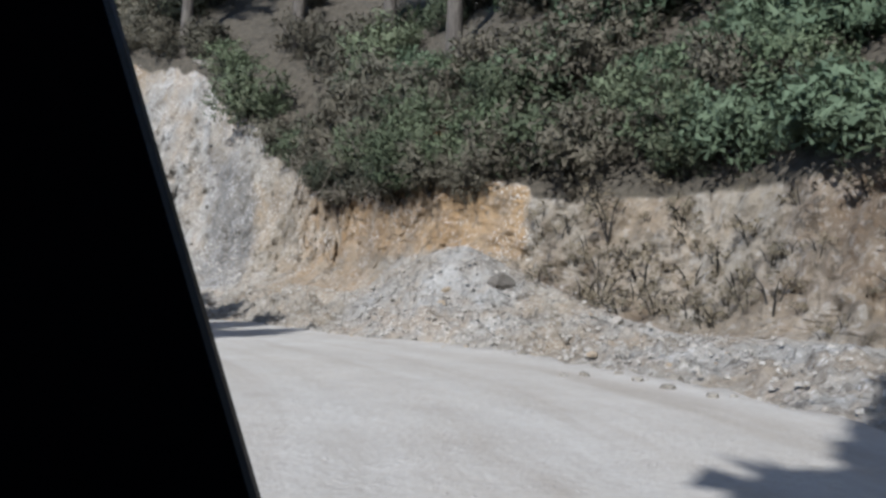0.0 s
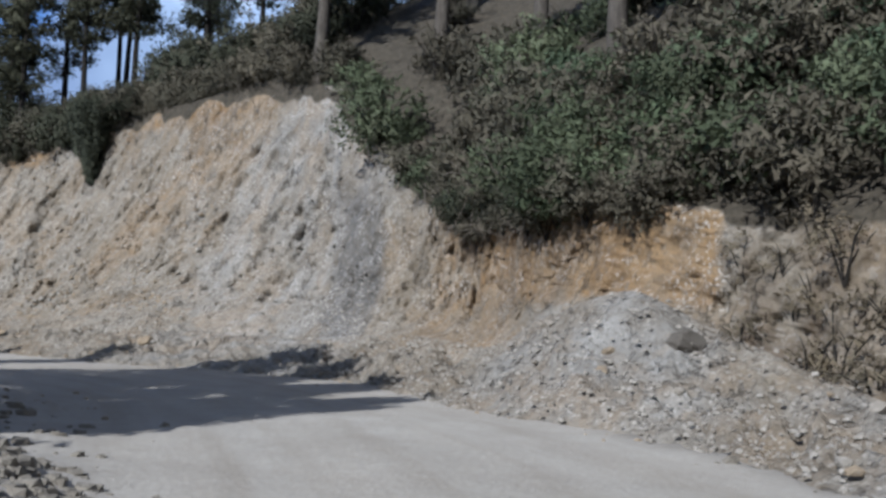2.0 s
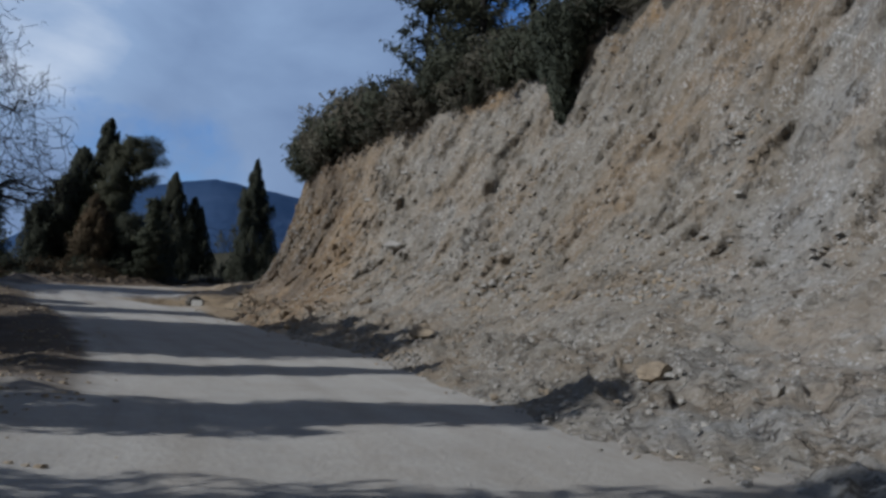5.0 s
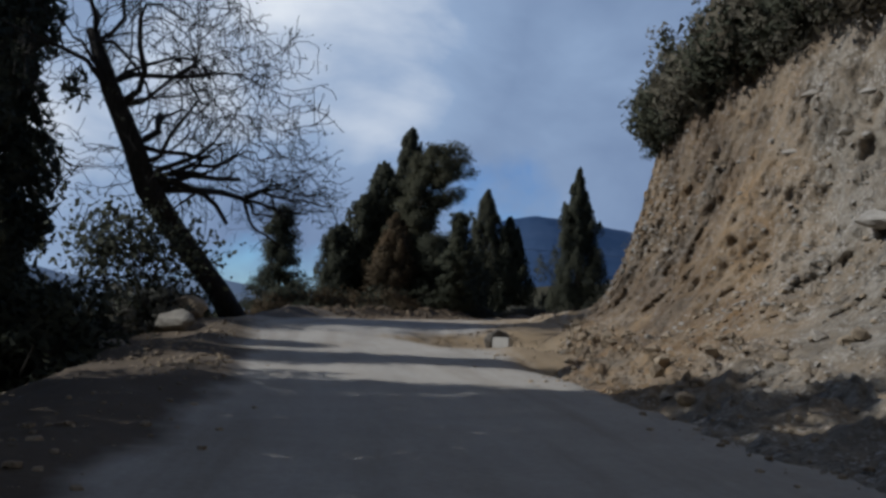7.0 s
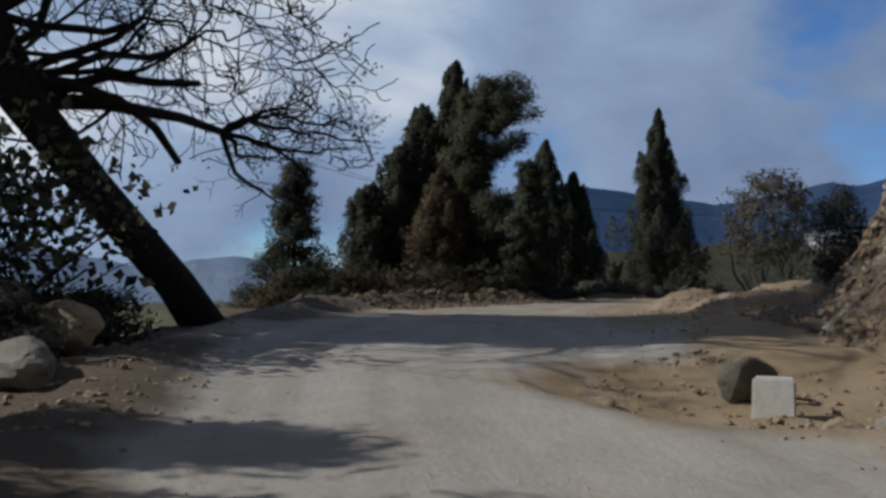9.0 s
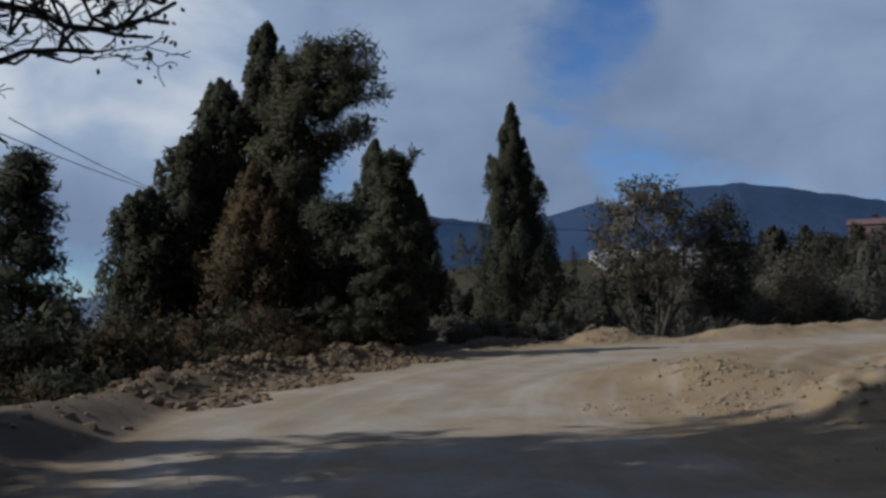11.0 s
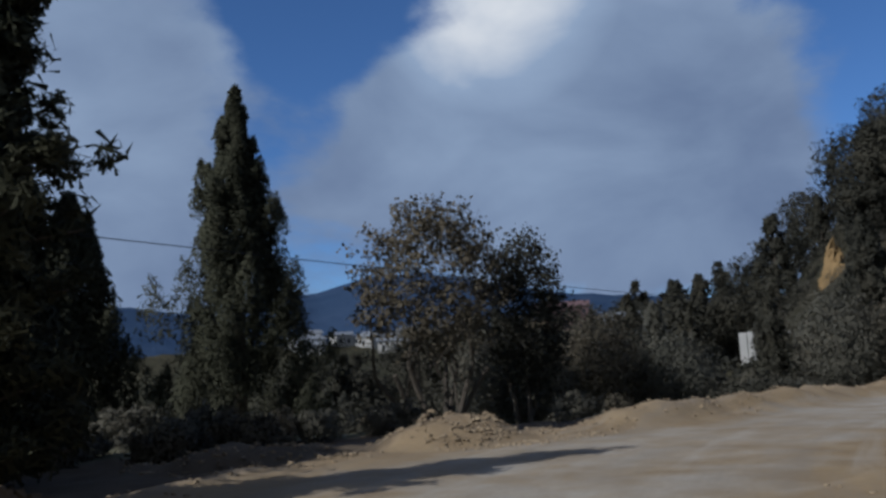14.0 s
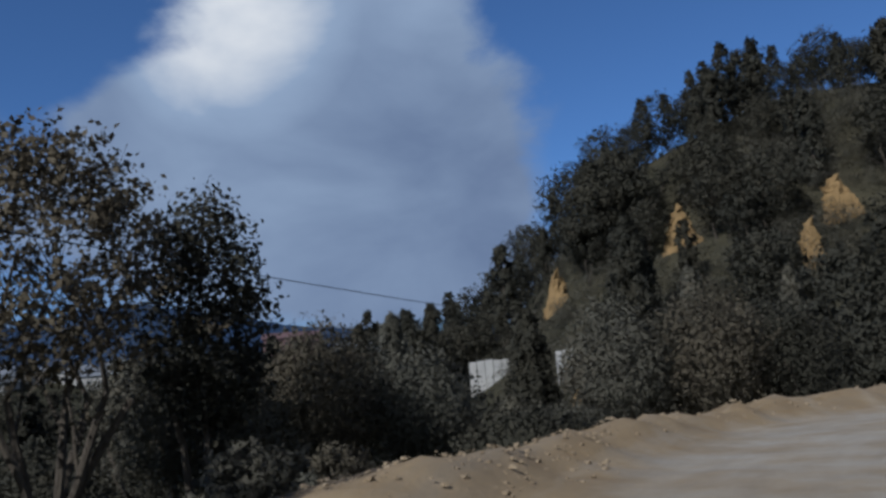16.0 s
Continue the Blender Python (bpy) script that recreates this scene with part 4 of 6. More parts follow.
def make_cypress(name, x, y, h, r, seed, material, label, count=9000, size=0.19, base=None, lean=(0, 0), power=0.75, group="", single=False):
    rng = np.random.default_rng(seed)
    z = height(x, y) - 0.15 if base is None else base
    tree = empty_at(name, (x, y, z), label, "tree", group)
    v, f, out = cypress_crown(h, r, rng, count, size, 0.05, power, single)
    bend = np.clip(v[:, 2:3] / h, 0, None) ** 1.5
    v[:, :2] += bend * np.array([lean])
    child("crown", mesh_from("crown", v, f, material, normals=out), tree)
    tv, tf = tube([(0, 0, -0.4), (0.02, 0, h * 0.3), (lean[0] * 0.4, lean[1] * 0.4, h * 0.6), (lean[0] * 0.85, lean[1] * 0.85, h * 0.9)], [0.17 + h * 0.008, 0.14 + h * 0.005, 0.09, 0.03], 8)
    child("trunk", mesh_from("trunk", tv, tf, BARK, True), tree)
    return tree


def make_pine(name, x, y, z, h, seed, material, label, clear=0.45, r=2.2, count=7000, size=0.2, lean=(0, 0), sweep=(0, 0), bark=None, trunk=0.2, tiers=11, group="", pads=False):
    """A pine: bare stem below, limbs in tiers, each with tufts of needles. sweep: the wind's push, strongest at the top."""
    rng = np.random.default_rng(seed)
    tree = empty_at(name, (x, y, z - 0.2), label, "tree", group)
    stem = [(lean[0] * t ** 1.4 + 0.08 * math.sin(5 * t + seed), lean[1] * t ** 1.4, h * t) for t in np.linspace(0, 1, 9)]
    tv, tf = tube([(0, 0, -0.5)] + stem, [trunk * 1.25] + [trunk * (1 - 0.85 * t) for t in np.linspace(0, 1, 9)], 9)
    child("trunk", mesh_from("trunk", tv, tf, bark or BARK, True), tree)
    limbs, tufts = [], []
    for k in range(tiers):
        t = clear + (1 - clear) * (k + 0.5) / tiers
        base_p = Vector((lean[0] * t ** 1.4, lean[1] * t ** 1.4, h * t))
        up = (t - clear) / (1 - clear)
        reach = r * ((1 - 0.45 * up ** 1.4) * (0.85 + 0.3 * rng.random()) if sweep[0] else (1 - 0.86 * up) * (0.94 + 0.12 * rng.random()))
        if pads:
            reach = r * (1 - 0.88 * up) * (0.7 + 0.6 * rng.random())
        for j in range(6):
            a = 2 * math.pi * (j + 0.7 * rng.random()) / 6 + k
            t = min(0.985, clear + (1 - clear) * (k + 0.5 + 1.1 * (rng.random() - 0.5)) / tiers)
            base_p = Vector((lean[0] * t ** 1.4, lean[1] * t ** 1.4, h * t))
            gust = 2.2 * max(0.0, t - 0.45)
            d = Vector((math.cos(a) + sweep[0] * gust, math.sin(a) + sweep[1] * gust, 0.22 + 0.2 * rng.random()))
            ln = reach * (0.6 + 0.5 * rng.random()) if not sweep[0] else reach * (0.5 + (0.68 if t > 0.62 else 0.5) * rng.random())
            if sweep[0] and t < 0.66 and math.cos(a) * sweep[0] + math.sin(a) * sweep[1] > 0.15:
                ln *= 0.35
            if pads:
                ln = reach * (0.3 + 0.85 * rng.random())
            pts = [base_p, base_p + d * ln * 0.5 + Vector((0, 0, 0.05)), base_p + d * ln]
            limbs.append(tube(pts, [trunk * 0.28 * (1.1 - t), trunk * 0.18 * (1.1 - t), 0.012], 4))
            for q in ((0.3, 0.48, 0.64, 0.78, 0.9, 1.0) if not (sweep[0] or pads) else (0.42, 0.6, 0.75, 0.88, 1.0)):
                p = base_p + d * ln * q
                tufts.append((p.x + 0.15 * rng.normal(), p.y + 0.15 * rng.normal(), p.z + 0.12 + 0.1 * rng.normal()))
    lv, lf = merge(limbs)
    child("branchwork", mesh_from("branchwork", lv, lf, bark or BARK), tree)
    tufts = np.array(tufts)
    per = max(6, count // len(tufts))
    pts, outs = clumped(tufts, per, 0.095 if pads else 0.072 * r + 0.05, rng, (lean[0] * 0.5, lean[1] * 0.5, h * 0.55), 0.85)
    v, f, out = leaf_cards(pts, size * 1.1, rng, 2.8, 0.3, single=True, outs=outs)
    child("crown", mesh_from("crown", v, f, material, normals=out), tree)
    return tree


def make_broadleaf(name, x, y, z, h, r, seed, material, label, stems=4, count=5200, size=0.17, forks=3, group="", bark=None, single=False, loose=0.2, lift=0.0, per=16, egg=0.0):
    """A spreading tree with several slim stems and a loose, see-through crown."""
    rng = np.random.default_rng(seed)
    tree = empty_at(name, (x, y, z - 0.15), label, "tree", group)
    ends, pieces = [], []
    for k in range(stems):
        a = 2 * math.pi * k / stems + rng.random()
        d = Vector((math.cos(a) * 0.36 * r / 2.5, math.sin(a) * 0.36 * r / 2.5, 1))
        p, e = grow_branches((0.18 * math.cos(a), 0.18 * math.sin(a), -0.3), d, h * 0.40, 0.05 + 0.009 * h, forks, rng, 0.0, 0.35)
        pieces += [q for q in p if max(math.hypot(c[0], c[1]) for c in q[0]) < r * 1.02 and max(c[2] for c in q[0]) < h * 0.98]
        ends += e
    v, f = merge(pieces)
    child("trunk", mesh_from("trunk", v, f, bark or BARK), tree)
    n = count // per
    cen = rng.normal(size=(n, 3))
    cen /= np.linalg.norm(cen, axis=1, keepdims=True)
    rad = (0.5 + 0.5 * rng.random((n, 1)) ** 0.5) * (1 + 0.12 * rng.normal(size=(n, 1)))
    cen = cen * rad
    cen[:, :2] *= (1 - egg * cen[:, 2:3])
    cen = cen * np.array([[r, r, h * (0.36 - lift)]]) + np.array([[0, 0, h * (0.63 + lift)]])
    inside = [tuple(e) for e in ends if h * 0.4 < e.z < h * 0.97 and math.hypot(e.x, e.y) < r]
    cen = np.concatenate([cen, np.array((inside if per < 20 else inside[::3]) or [(0, 0, h * 0.6)])])
    pts, outs = clumped(cen, per, loose if not single else 0.3, rng, (0, 0, h * 0.5))
    v, f, out = leaf_cards(pts, size, rng, 1.5, 0.0, single=single, outs=outs)
    child("crown", mesh_from("crown", v, f, material, normals=out), tree)
    return tree


# ---------------------------------------------------------------- trees on the valley side
# trees out of view, added where the road's stripes of shade point back to
SHADE = [(-8.3, 7.5, 10.6, 2.0), (-9.9, 8.8, 12.4, 2.1), (-11.3, 10.7, 13.0, 2.1), (-13.2, 12.2, 13.8, 2.9), (-17.8, 15.6, 12, 1.6), (-22.5, 18.1, 12, 1.3), (-25.7, 20.1, 13, 2.0), (-27.2, 20.8, 13, 2.2), (-28.7, 21.6, 13, 2.4), (-30.6, 22.6, 13, 2.4), (-32.4, 23.5, 12.5, 2.3)]
for k, (x, y, h, r) in enumerate(SHADE):
    make_cypress("roadside_cypress", x, y, h, r, 300 + k, LEAF_DARK, "dark evergreen tree on the slope below the road", 22000, 0.105, power=0.45, single=True, group="trees along the valley edge")
make_pine("roadside_pine", -37.2, 25.1, height(-37.2, 25.1), 11.5, 320, LEAF_DARK, "tall dark evergreen with drooping branches beside the road", 0.05, 2.3, 52000, 0.065, tiers=17, trunk=0.22, group="trees along the valley edge", bark=BARK_DARK)
make_pine("roadside_pine", -40.3, 24.7, height(-40.3, 24.7), 10.0, 321, LEAF_DARK, "tall dark evergreen with drooping branches beside the road", 0.05, 2.3, 42000, 0.065, tiers=16, trunk=0.2, group="trees along the valley edge", bark=BARK_DARK)
# an unseen tree added behind the start, to cast shade across the road
make_cypress("wayside_cypress", -3.0, -7.7, 16.5, 3.1, 322, LEAF_DARK, "unseen evergreen added behind the start to cast shade on the road", 30000, 0.26, power=1.0)

# outer bend
make_cypress("cypress", -74.6, 70.3, 12.4, 2.95, 331, LEAF_CYPRESS, "tall pointed cypress standing alone at the bend", 90000, 0.075, 0.1, power=1.0)
make_broadleaf("broadleaf_tree", -69.15, 74.6, -0.9, 9.6, 2.75, 332, LEAF_OLIVE, "thin-stemmed tree with dry brownish open crown", 8, 10500, 0.10, loose=0.20, lift=0.04, per=24, egg=0.22)
make_broadleaf("broadleaf_tree", -67.1, 78.4, -1.4, 8.9, 1.6, 333, LEAF_HILL, "small dense dark tree beside a taller one", 4, 8500, 0.1, loose=0.24, per=30)
make_cypress("cypress", -72.8, 53.8, 13.6, 1.9, 334, LEAF_CYPRESS, "tall narrow cypress rising behind a pine", 40000, 0.09, -0.3, (0.3, 0.1), 0.6)
make_cypress("cypress", -72.6, 51.9, 11.0, 2.0, 335, LEAF_CYPRESS, "dark cypress in a dense clump", 36000, 0.09, -0.3, power=0.5)
make_cypress("cypress", -72.2, 50.4, 8.6, 1.9, 343, LEAF_CYPRESS, "shorter dark cypress in a dense clump", 30000, 0.09, -0.3, power=0.5)
make_cypress("cypress", -71.4, 48.4, 6.4, 1.7, 336, LEAF_CYPRESS, "low dark cypress at the end of the clump", 26000, 0.09, -0.3, power=0.45)
make_pine("windswept_pine", -69.3, 52.4, 0.0, 11.2, 337, LEAF_PINE, "broad windswept pine with a flat leaning crown", 0.20, 2.9, 66000, 0.064, (0.6, 0.7), (0.45, 0.45), tiers=11, trunk=0.24)
make_cypress("rusty_tree", -66.5, 49.8, 5.6, 1.9, 338, LEAF_RUST, "low conifer with rusty brown foliage at the clump's foot", 34000, 0.075, 0.0, power=0.55)
make_cypress("rusty_tree", -67.9, 50.6, 6.8, 1.6, 346, LEAF_RUST, "conifer with dry rusty foliage among the clump", 26000, 0.075, 0.0, power=0.6)
make_pine("pine", -62.3, 51.45, 0.1, 6.5, 339, LEAF_PINE, "bushy pine with a two-pointed top beside the bend", 0.14, 1.65, 36000, 0.052, (0.36, 0.28), tiers=16, trunk=0.15, pads=True)
make_cypress("cypress", -78.8, 66.6, 9.2, 2.6, 344, LEAF_CYPRESS, "dark cone-shaped cypress at the edge of the clump", 60000, 0.08, -0.6, power=0.85)
make_cypress("cypress", -79.6, 64.9, 11.3, 2.5, 340, LEAF_CYPRESS, "taller dark cypress at the edge of the clump", 60000, 0.08, -0.6, power=0.8)
make_cypress("cypress", -70.6, 57.0, 5.2, 2.0, 345, LEAF_CYPRESS, "low dark evergreen under the pines", 36000, 0.08, -0.2, power=0.5)
make_pine("pine", -65.8, 52.4, 0.0, 5.2, 341, LEAF_CYPRESS, "dark bushy conifer filling the clump", 0.02, 3.2, 70000, 0.058, tiers=12, trunk=0.16)
make_pine("ragged_conifer", -69.6, 43.8, -0.1, 7.0, 342, LEAF_DARK, "ragged small conifer with drooping branches", 0.08, 2.0, 20000, 0.075, tiers=9, trunk=0.14)
# tall trees added beside the sight-lines, to throw shade over the bend
for k, (x, y, h, r) in enumerate(((-49.0, 25.4, 19.5, 3.0), (-51.2, 25.9, 22.5, 2.8), (-53.2, 25.9, 24.0, 2.8), (-55.0, 26.8, 28.0, 3.0))):
    make_cypress("slope_cypress", x, y, h, r, 350 + k, LEAF_DARK, "tall dark evergreen added below the bend to cast shade on the road", 16000, 0.2, power=0.32, group="trees along the valley edge")
# one more added shade caster, for the verge at the bend
make_cypress("slope_cypress", -58.6, 26.3, 12.4 - height(-58.6, 26.3), 2.3, 356, LEAF_DARK, "tall dark evergreen added below the bend to cast shade on the road", 16000, 0.2, power=0.5, group="trees along the valley edge")
# trees beyond the far edge of the road
rng = np.random.default_rng(77)
for k in range(26):
    t = k / 25
    x, y = -69 + 21 * t + rng.normal() * 1.5, 84 + 12 * t + rng.normal() * 3 + 7 * (k % 2)
    h = 4.2 + 2.2 * rng.random() + 1.5 * t
    if -0.17 < (x + 58.1) / (y - 57.7) < 0.02:
        h = min(h, 2.9)
    if k % 4 == 3:
        make_cypress("valley_cypress", x, y, h * 1.15, 1.0, 400 + k, LEAF_HAZE, "dusty cypress on the slope below the road, haze put into its colour", 7000, 0.13, -2.2, power=0.55, group="dusty trees below the road")
    else:
        make_broadleaf("valley_tree", x, y, -2.0, h, 1.8 + 0.5 * rng.random(), 400 + k, (LEAF_HAZE, LEAF_HILL, LEAF_OLIVE, LEAF_HAZE)[(k * 5) % 7 % 4], "dusty small tree on the slope below the road", 3, 10000, 0.095, 2, group="dusty trees below the road", single=True)


make_broadleaf("leafy_tree", -43.0, 30.4, height(-43.0, 30.4), 3.7, 1.9, 360, LEAF_DARK, "small leafy tree with hanging dark leaves beside the boulders", 8, 900, 0.10, 3, loose=0.40, bark=BARK_DARK)


def leaning_tree():
    """The old bare tree that leans out over the valley."""
    rng = np.random.default_rng(55)
    x, y = -48.2, 34.7
    z = height(x, y) - 0.2
    tree = empty_at("leaning_tree", (x, y, z), "old bare tree leaning over the valley, crooked branches", "tree")
    path = [(0, 0, -0.3), (0.5, -0.9, 0.9), (1.5, -2.55, 2.6), (2.35, -3.75, 3.9), (2.75, -4.35, 5.2), (2.95, -5.05, 6.6), (3.25, -5.7, 8.2)]
    rad = [0.46, 0.38, 0.35, 0.36, 0.32, 0.27, 0.17]
    v, f = tube(path, rad, 10)
    child("trunk", mesh_from("trunk", v, f, BARK_DARK, True), tree)
    pieces, ends = [], []
    for start, d, ln, r, depth in (
            ((2.3, -3.8, 3.8), (0.10, 1.0, 0.04), 2.3, 0.13, 5), ((2.5, -4.1, 4.2), (0.0, 0.95, 0.22), 2.2, 0.10, 5),
            ((2.8, -4.7, 5.1), (0.1, 0.9, 0.25), 2.2, 0.10, 5), ((2.9, -5.3, 6.2), (0.05, 0.85, 0.4), 2.0, 0.09, 5),
            ((3.2, -6.0, 7.8), (0.0, 0.8, 0.6), 1.8, 0.07, 5), ((2.5, -4.1, 4.2), (0.35, 0.6, 0.6), 1.6, 0.08, 4),
            ((2.9, -5.4, 6.4), (0.4, -0.6, 0.6), 1.8, 0.08, 4), ((3.2, -6.0, 8.0), (0.3, -0.3, 0.9), 1.8, 0.06, 5),
            ((2.35, -3.9, 3.9), (-0.25, 0.95, 0.10), 2.1, 0.10, 5), ((2.6, -4.4, 4.6), (0.25, 0.9, 0.15), 2.1, 0.09, 5),
            ((3.0, -5.6, 6.8), (-0.15, 0.85, 0.5), 2.0, 0.08, 5)):
        start = (start[0], start[1] + float(np.interp(start[2], (3.8, 5.2, 6.6, 8.2), (0.15, 0.45, 0.55, 0.4))), start[2])
        for again in range(3):
            way = Vector(d) + Vector(rng.normal(size=3)) * 0.16 * again
            p, e = grow_branches(start, way, ln * (1.48 - 0.14 * again), r * (1.2 - 0.32 * again), depth - (1 if again == 1 else 0), rng, 0.10, 1.2, (2, 3), 0.0125)
            pieces += p
            ends += e
    # a long bough from the trunk, whose branches reach over the slope
    fork = Vector((-51.0, 35.5, 5.1)) - tree.location
    stem = [Vector((2.35, -3.85, 3.85)), Vector((1.5, -2.5, 4.1)), fork * 0.6 + Vector((0.55, -1.0, 1.75)), fork]
    v, f = tube([tuple(p) for p in stem], [0.15, 0.13, 0.11, 0.09], 9)
    child("bough", mesh_from("bough", v, f, BARK_DARK, True), tree)
    boughs, tips = [], []
    for way in (
            ((-50.9, 36.2, 5.0), (-50.7, 36.8, 4.7), (-50.5, 37.6, 4.7), (-50.2, 38.4, 4.8)),
            ((-50.9, 36.1, 5.4), (-50.7, 36.8, 5.3), (-50.2, 38.1, 5.1), (-50.0, 38.9, 5.0)),
            ((-50.9, 36.1, 5.4), (-50.8, 36.4, 5.6), (-50.8, 36.5, 6.1)),
            ((-50.9, 36.3, 5.5), (-50.6, 37.0, 5.8), (-50.4, 37.5, 6.1)),
            ((-50.9, 36.3, 5.5), (-50.4, 37.6, 5.4), (-50.1, 38.4, 5.5)),
            ((-50.7, 36.8, 4.7), (-50.6, 37.2, 4.3), (-50.4, 37.7, 3.9)),
            ((-51.0, 35.9, 4.6), (-50.9, 36.3, 4.5), (-50.7, 36.8, 4.6)),
            ((-51.0, 35.9, 4.2), (-50.9, 36.5, 3.7), (-50.7, 37.0, 3.4)),
    ):
        pts = [fork] + [Vector(p) - tree.location for p in way]
        bend = smooth_line(np.array([tuple(p) for p in pts]), 0.25)
        bend[1:-1] += 0.045 * rng.normal(size=bend[1:-1].shape)
        n = len(bend)
        boughs.append(tube([tuple(p) for p in bend], [0.075 - 0.06 * k / (n - 1) for k in range(n)], 6))
        tips.append(Vector(bend[-1]))
        for k in range(2, n - 1):
            ahead = (Vector(bend[k + 1]) - Vector(bend[k - 1])).normalized()
            side = Vector(rng.normal(size=3)) * 0.55 + Vector((0, 0, 0.12))
            p, e = grow_branches(bend[k], ahead + side, 0.42 + 0.2 * rng.random(), 0.021, 3 if k % 2 else 2, rng, 0.05, 0.9, (2, 3), 0.0062)
            boughs += p
            tips += e
    v, f = merge(boughs)
    child("twigwork", mesh_from("twigwork", v, f, BARK_DARK), tree)
    ends += [e for e in tips if rng.random() < 0.8]
    clear = []
    for pv, pf in pieces:
        top = [min(q[2] for q in pv), max(q[1] for q in pv)]
        if max(q[0] for q in pv) < 5.0 and top[0] > 2.2 and top[1] < 3.4 - 0.62 * max(0.0, top[0] - 4.4) and not (top[1] > -1.5 and top[0] < 3.0):
            clear.append((pv, pf))
    v, f = merge(clear)
    child("branchwork", mesh_from("branchwork", v, f, BARK_DARK), tree)
    ends = [e for e in ends if e.z > 3.1]
    pick = np.array([tuple(e) for e in ends])
    pick = pick[rng.random(len(pick)) < 0.15]
    pts, outs = clumped(pick, 5, 0.10, rng, (0, 0, 4))
    v, f, out = leaf_cards(pts, 0.05, rng, 1.8, outs=outs)
    child("dry_leaves", mesh_from("dry_leaves", v, f, LEAF_DARK), tree)
    return tree


leaning_tree()


# ---------------------------------------------------------------- shrubs
def shrub(name, r, h, seed, material, count, size, label, stems=7, droop=0.0):
    """Master of a shrub: stems and foliage, at the origin."""
    rng = np.random.default_rng(seed)
    ob = empty_at(name, (0, 0, 0), label, "shrub")
    pieces = []
    for k in range(stems):
        a = rng.random() * 6.28
        e = Vector((math.cos(a) * r * 0.8, math.sin(a) * r * 0.8, h * (0.6 + 0.4 * rng.random())))
        pieces.append(tube([(0, 0, -0.3), tuple(e * 0.5 + Vector((0, 0, 0.1 * h))), tuple(e)], [0.025, 0.018, 0.006], 4))
    v, f = merge(pieces)
    child("branchwork", mesh_from("branchwork", v, f, BARK_DARK), ob)
    n = max(6, count // 34)
    c = rng.normal(size=(n, 3))
    c /= np.linalg.norm(c, axis=1, keepdims=True)
    c *= (0.35 + 0.65 * rng.random((n, 1)) ** 0.6) * (1 + 0.2 * rng.normal(size=(n, 1)))
    c = c * np.array([[r, r, h * 0.5]]) + np.array([[0, 0, h * 0.48]])
    c[:, 2] -= droop * (c[:, 0] ** 2 + c[:, 1] ** 2)
    pts, outs = clumped(c, 34, 0.115 * r + 0.02, rng, (0, 0, 0.25 * h))
    v, f, out = leaf_cards(pts, size, rng, 1.7, 0.15, single=True, outs=outs)
    child("foliage", mesh_from("foliage", v, f, material, normals=out), ob)
    return ob


def place_group(masters, spots, rng, group):
    """Copies of the masters on the spots (place, scale); the first spots take the masters themselves."""
    for k, (place, s) in enumerate(spots):
        m = masters[k % len(masters)]
        turn = Matrix.Translation(place) @ Matrix.Rotation(rng.random() * 6.28, 4, "Z") @ Matrix.Rotation(0.12 * rng.normal(), 4, "X") @ Matrix.Diagonal((s, s, s * (0.85 + 0.3 * rng.random()), 1))
        if k < len(masters):
            m.matrix_basis = turn
            ob = m
        else:
            m_scale = m.scale.copy()
            m.scale = (1, 1, 1)
            ob = copy_thing(m, turn)
            m.scale = m_scale
        tagged(ob, group=group)


rng = np.random.default_rng(12)
dry = [shrub("dry_shrub", 0.85, 1.25, 500 + k, LEAF_DRY, 2500, 0.064, "dry brown scrub bush on the hillside above the cut") for k in range(4)]
green = [shrub("green_shrub", 0.95, 1.35, 510 + k, LEAF_GREEN, 3000, 0.067, "dusty green bush on the hillside above the cut") for k in range(4)]
fern = [shrub("fern_bush", 0.8, 0.95, 520 + k, LEAF_BRIGHT, 2800, 0.07, "bright green leafy bush among dry scrub") for k in range(2)]
dark = [shrub("dark_shrub", 0.9, 1.4, 530 + k, LEAF_DARK, 2600, 0.072, "dark evergreen bush beside the road") for k in range(2)]
dry_spots, green_spots, fern_spots, dark_spots = [], [], [], []
for k in range(360):
    node = 0.6 + 16.2 * rng.random()
    v = 0.33 * rng.random() ** 1.25
    p = on_hill(node, v) + Vector((0.2 * rng.normal(), 0.2 * rng.normal(), -0.1))
    s = 0.55 + 0.95 * rng.random() ** 1.3
    if 5.2 < node < 6.6 and v > 0.13 and rng.random() < 0.7 or 6.45 < node < 8.5 and v < 0.085 and rng.random() < 0.8:
        continue
    if node < 6.6:
        if node < 5.5 and rng.random() < 0.36 and v > 0.03:
            fern_spots.append((p, s))
        elif rng.random() < 0.46:
            green_spots.append((p, s * 1.05))
        else:
            dry_spots.append((p, s))
    elif node < 9.0:
        if v > 0.05 and rng.random() < (0.85 if v > 0.09 else 0.5):
            continue
        (green_spots if rng.random() < 0.08 and v > 0.06 else dry_spots).append((p, s * 1.05))
    else:
        (dark_spots if rng.random() < 0.4 else dry_spots).append((p, s * (0.9 if node < 11 else 0.85)))
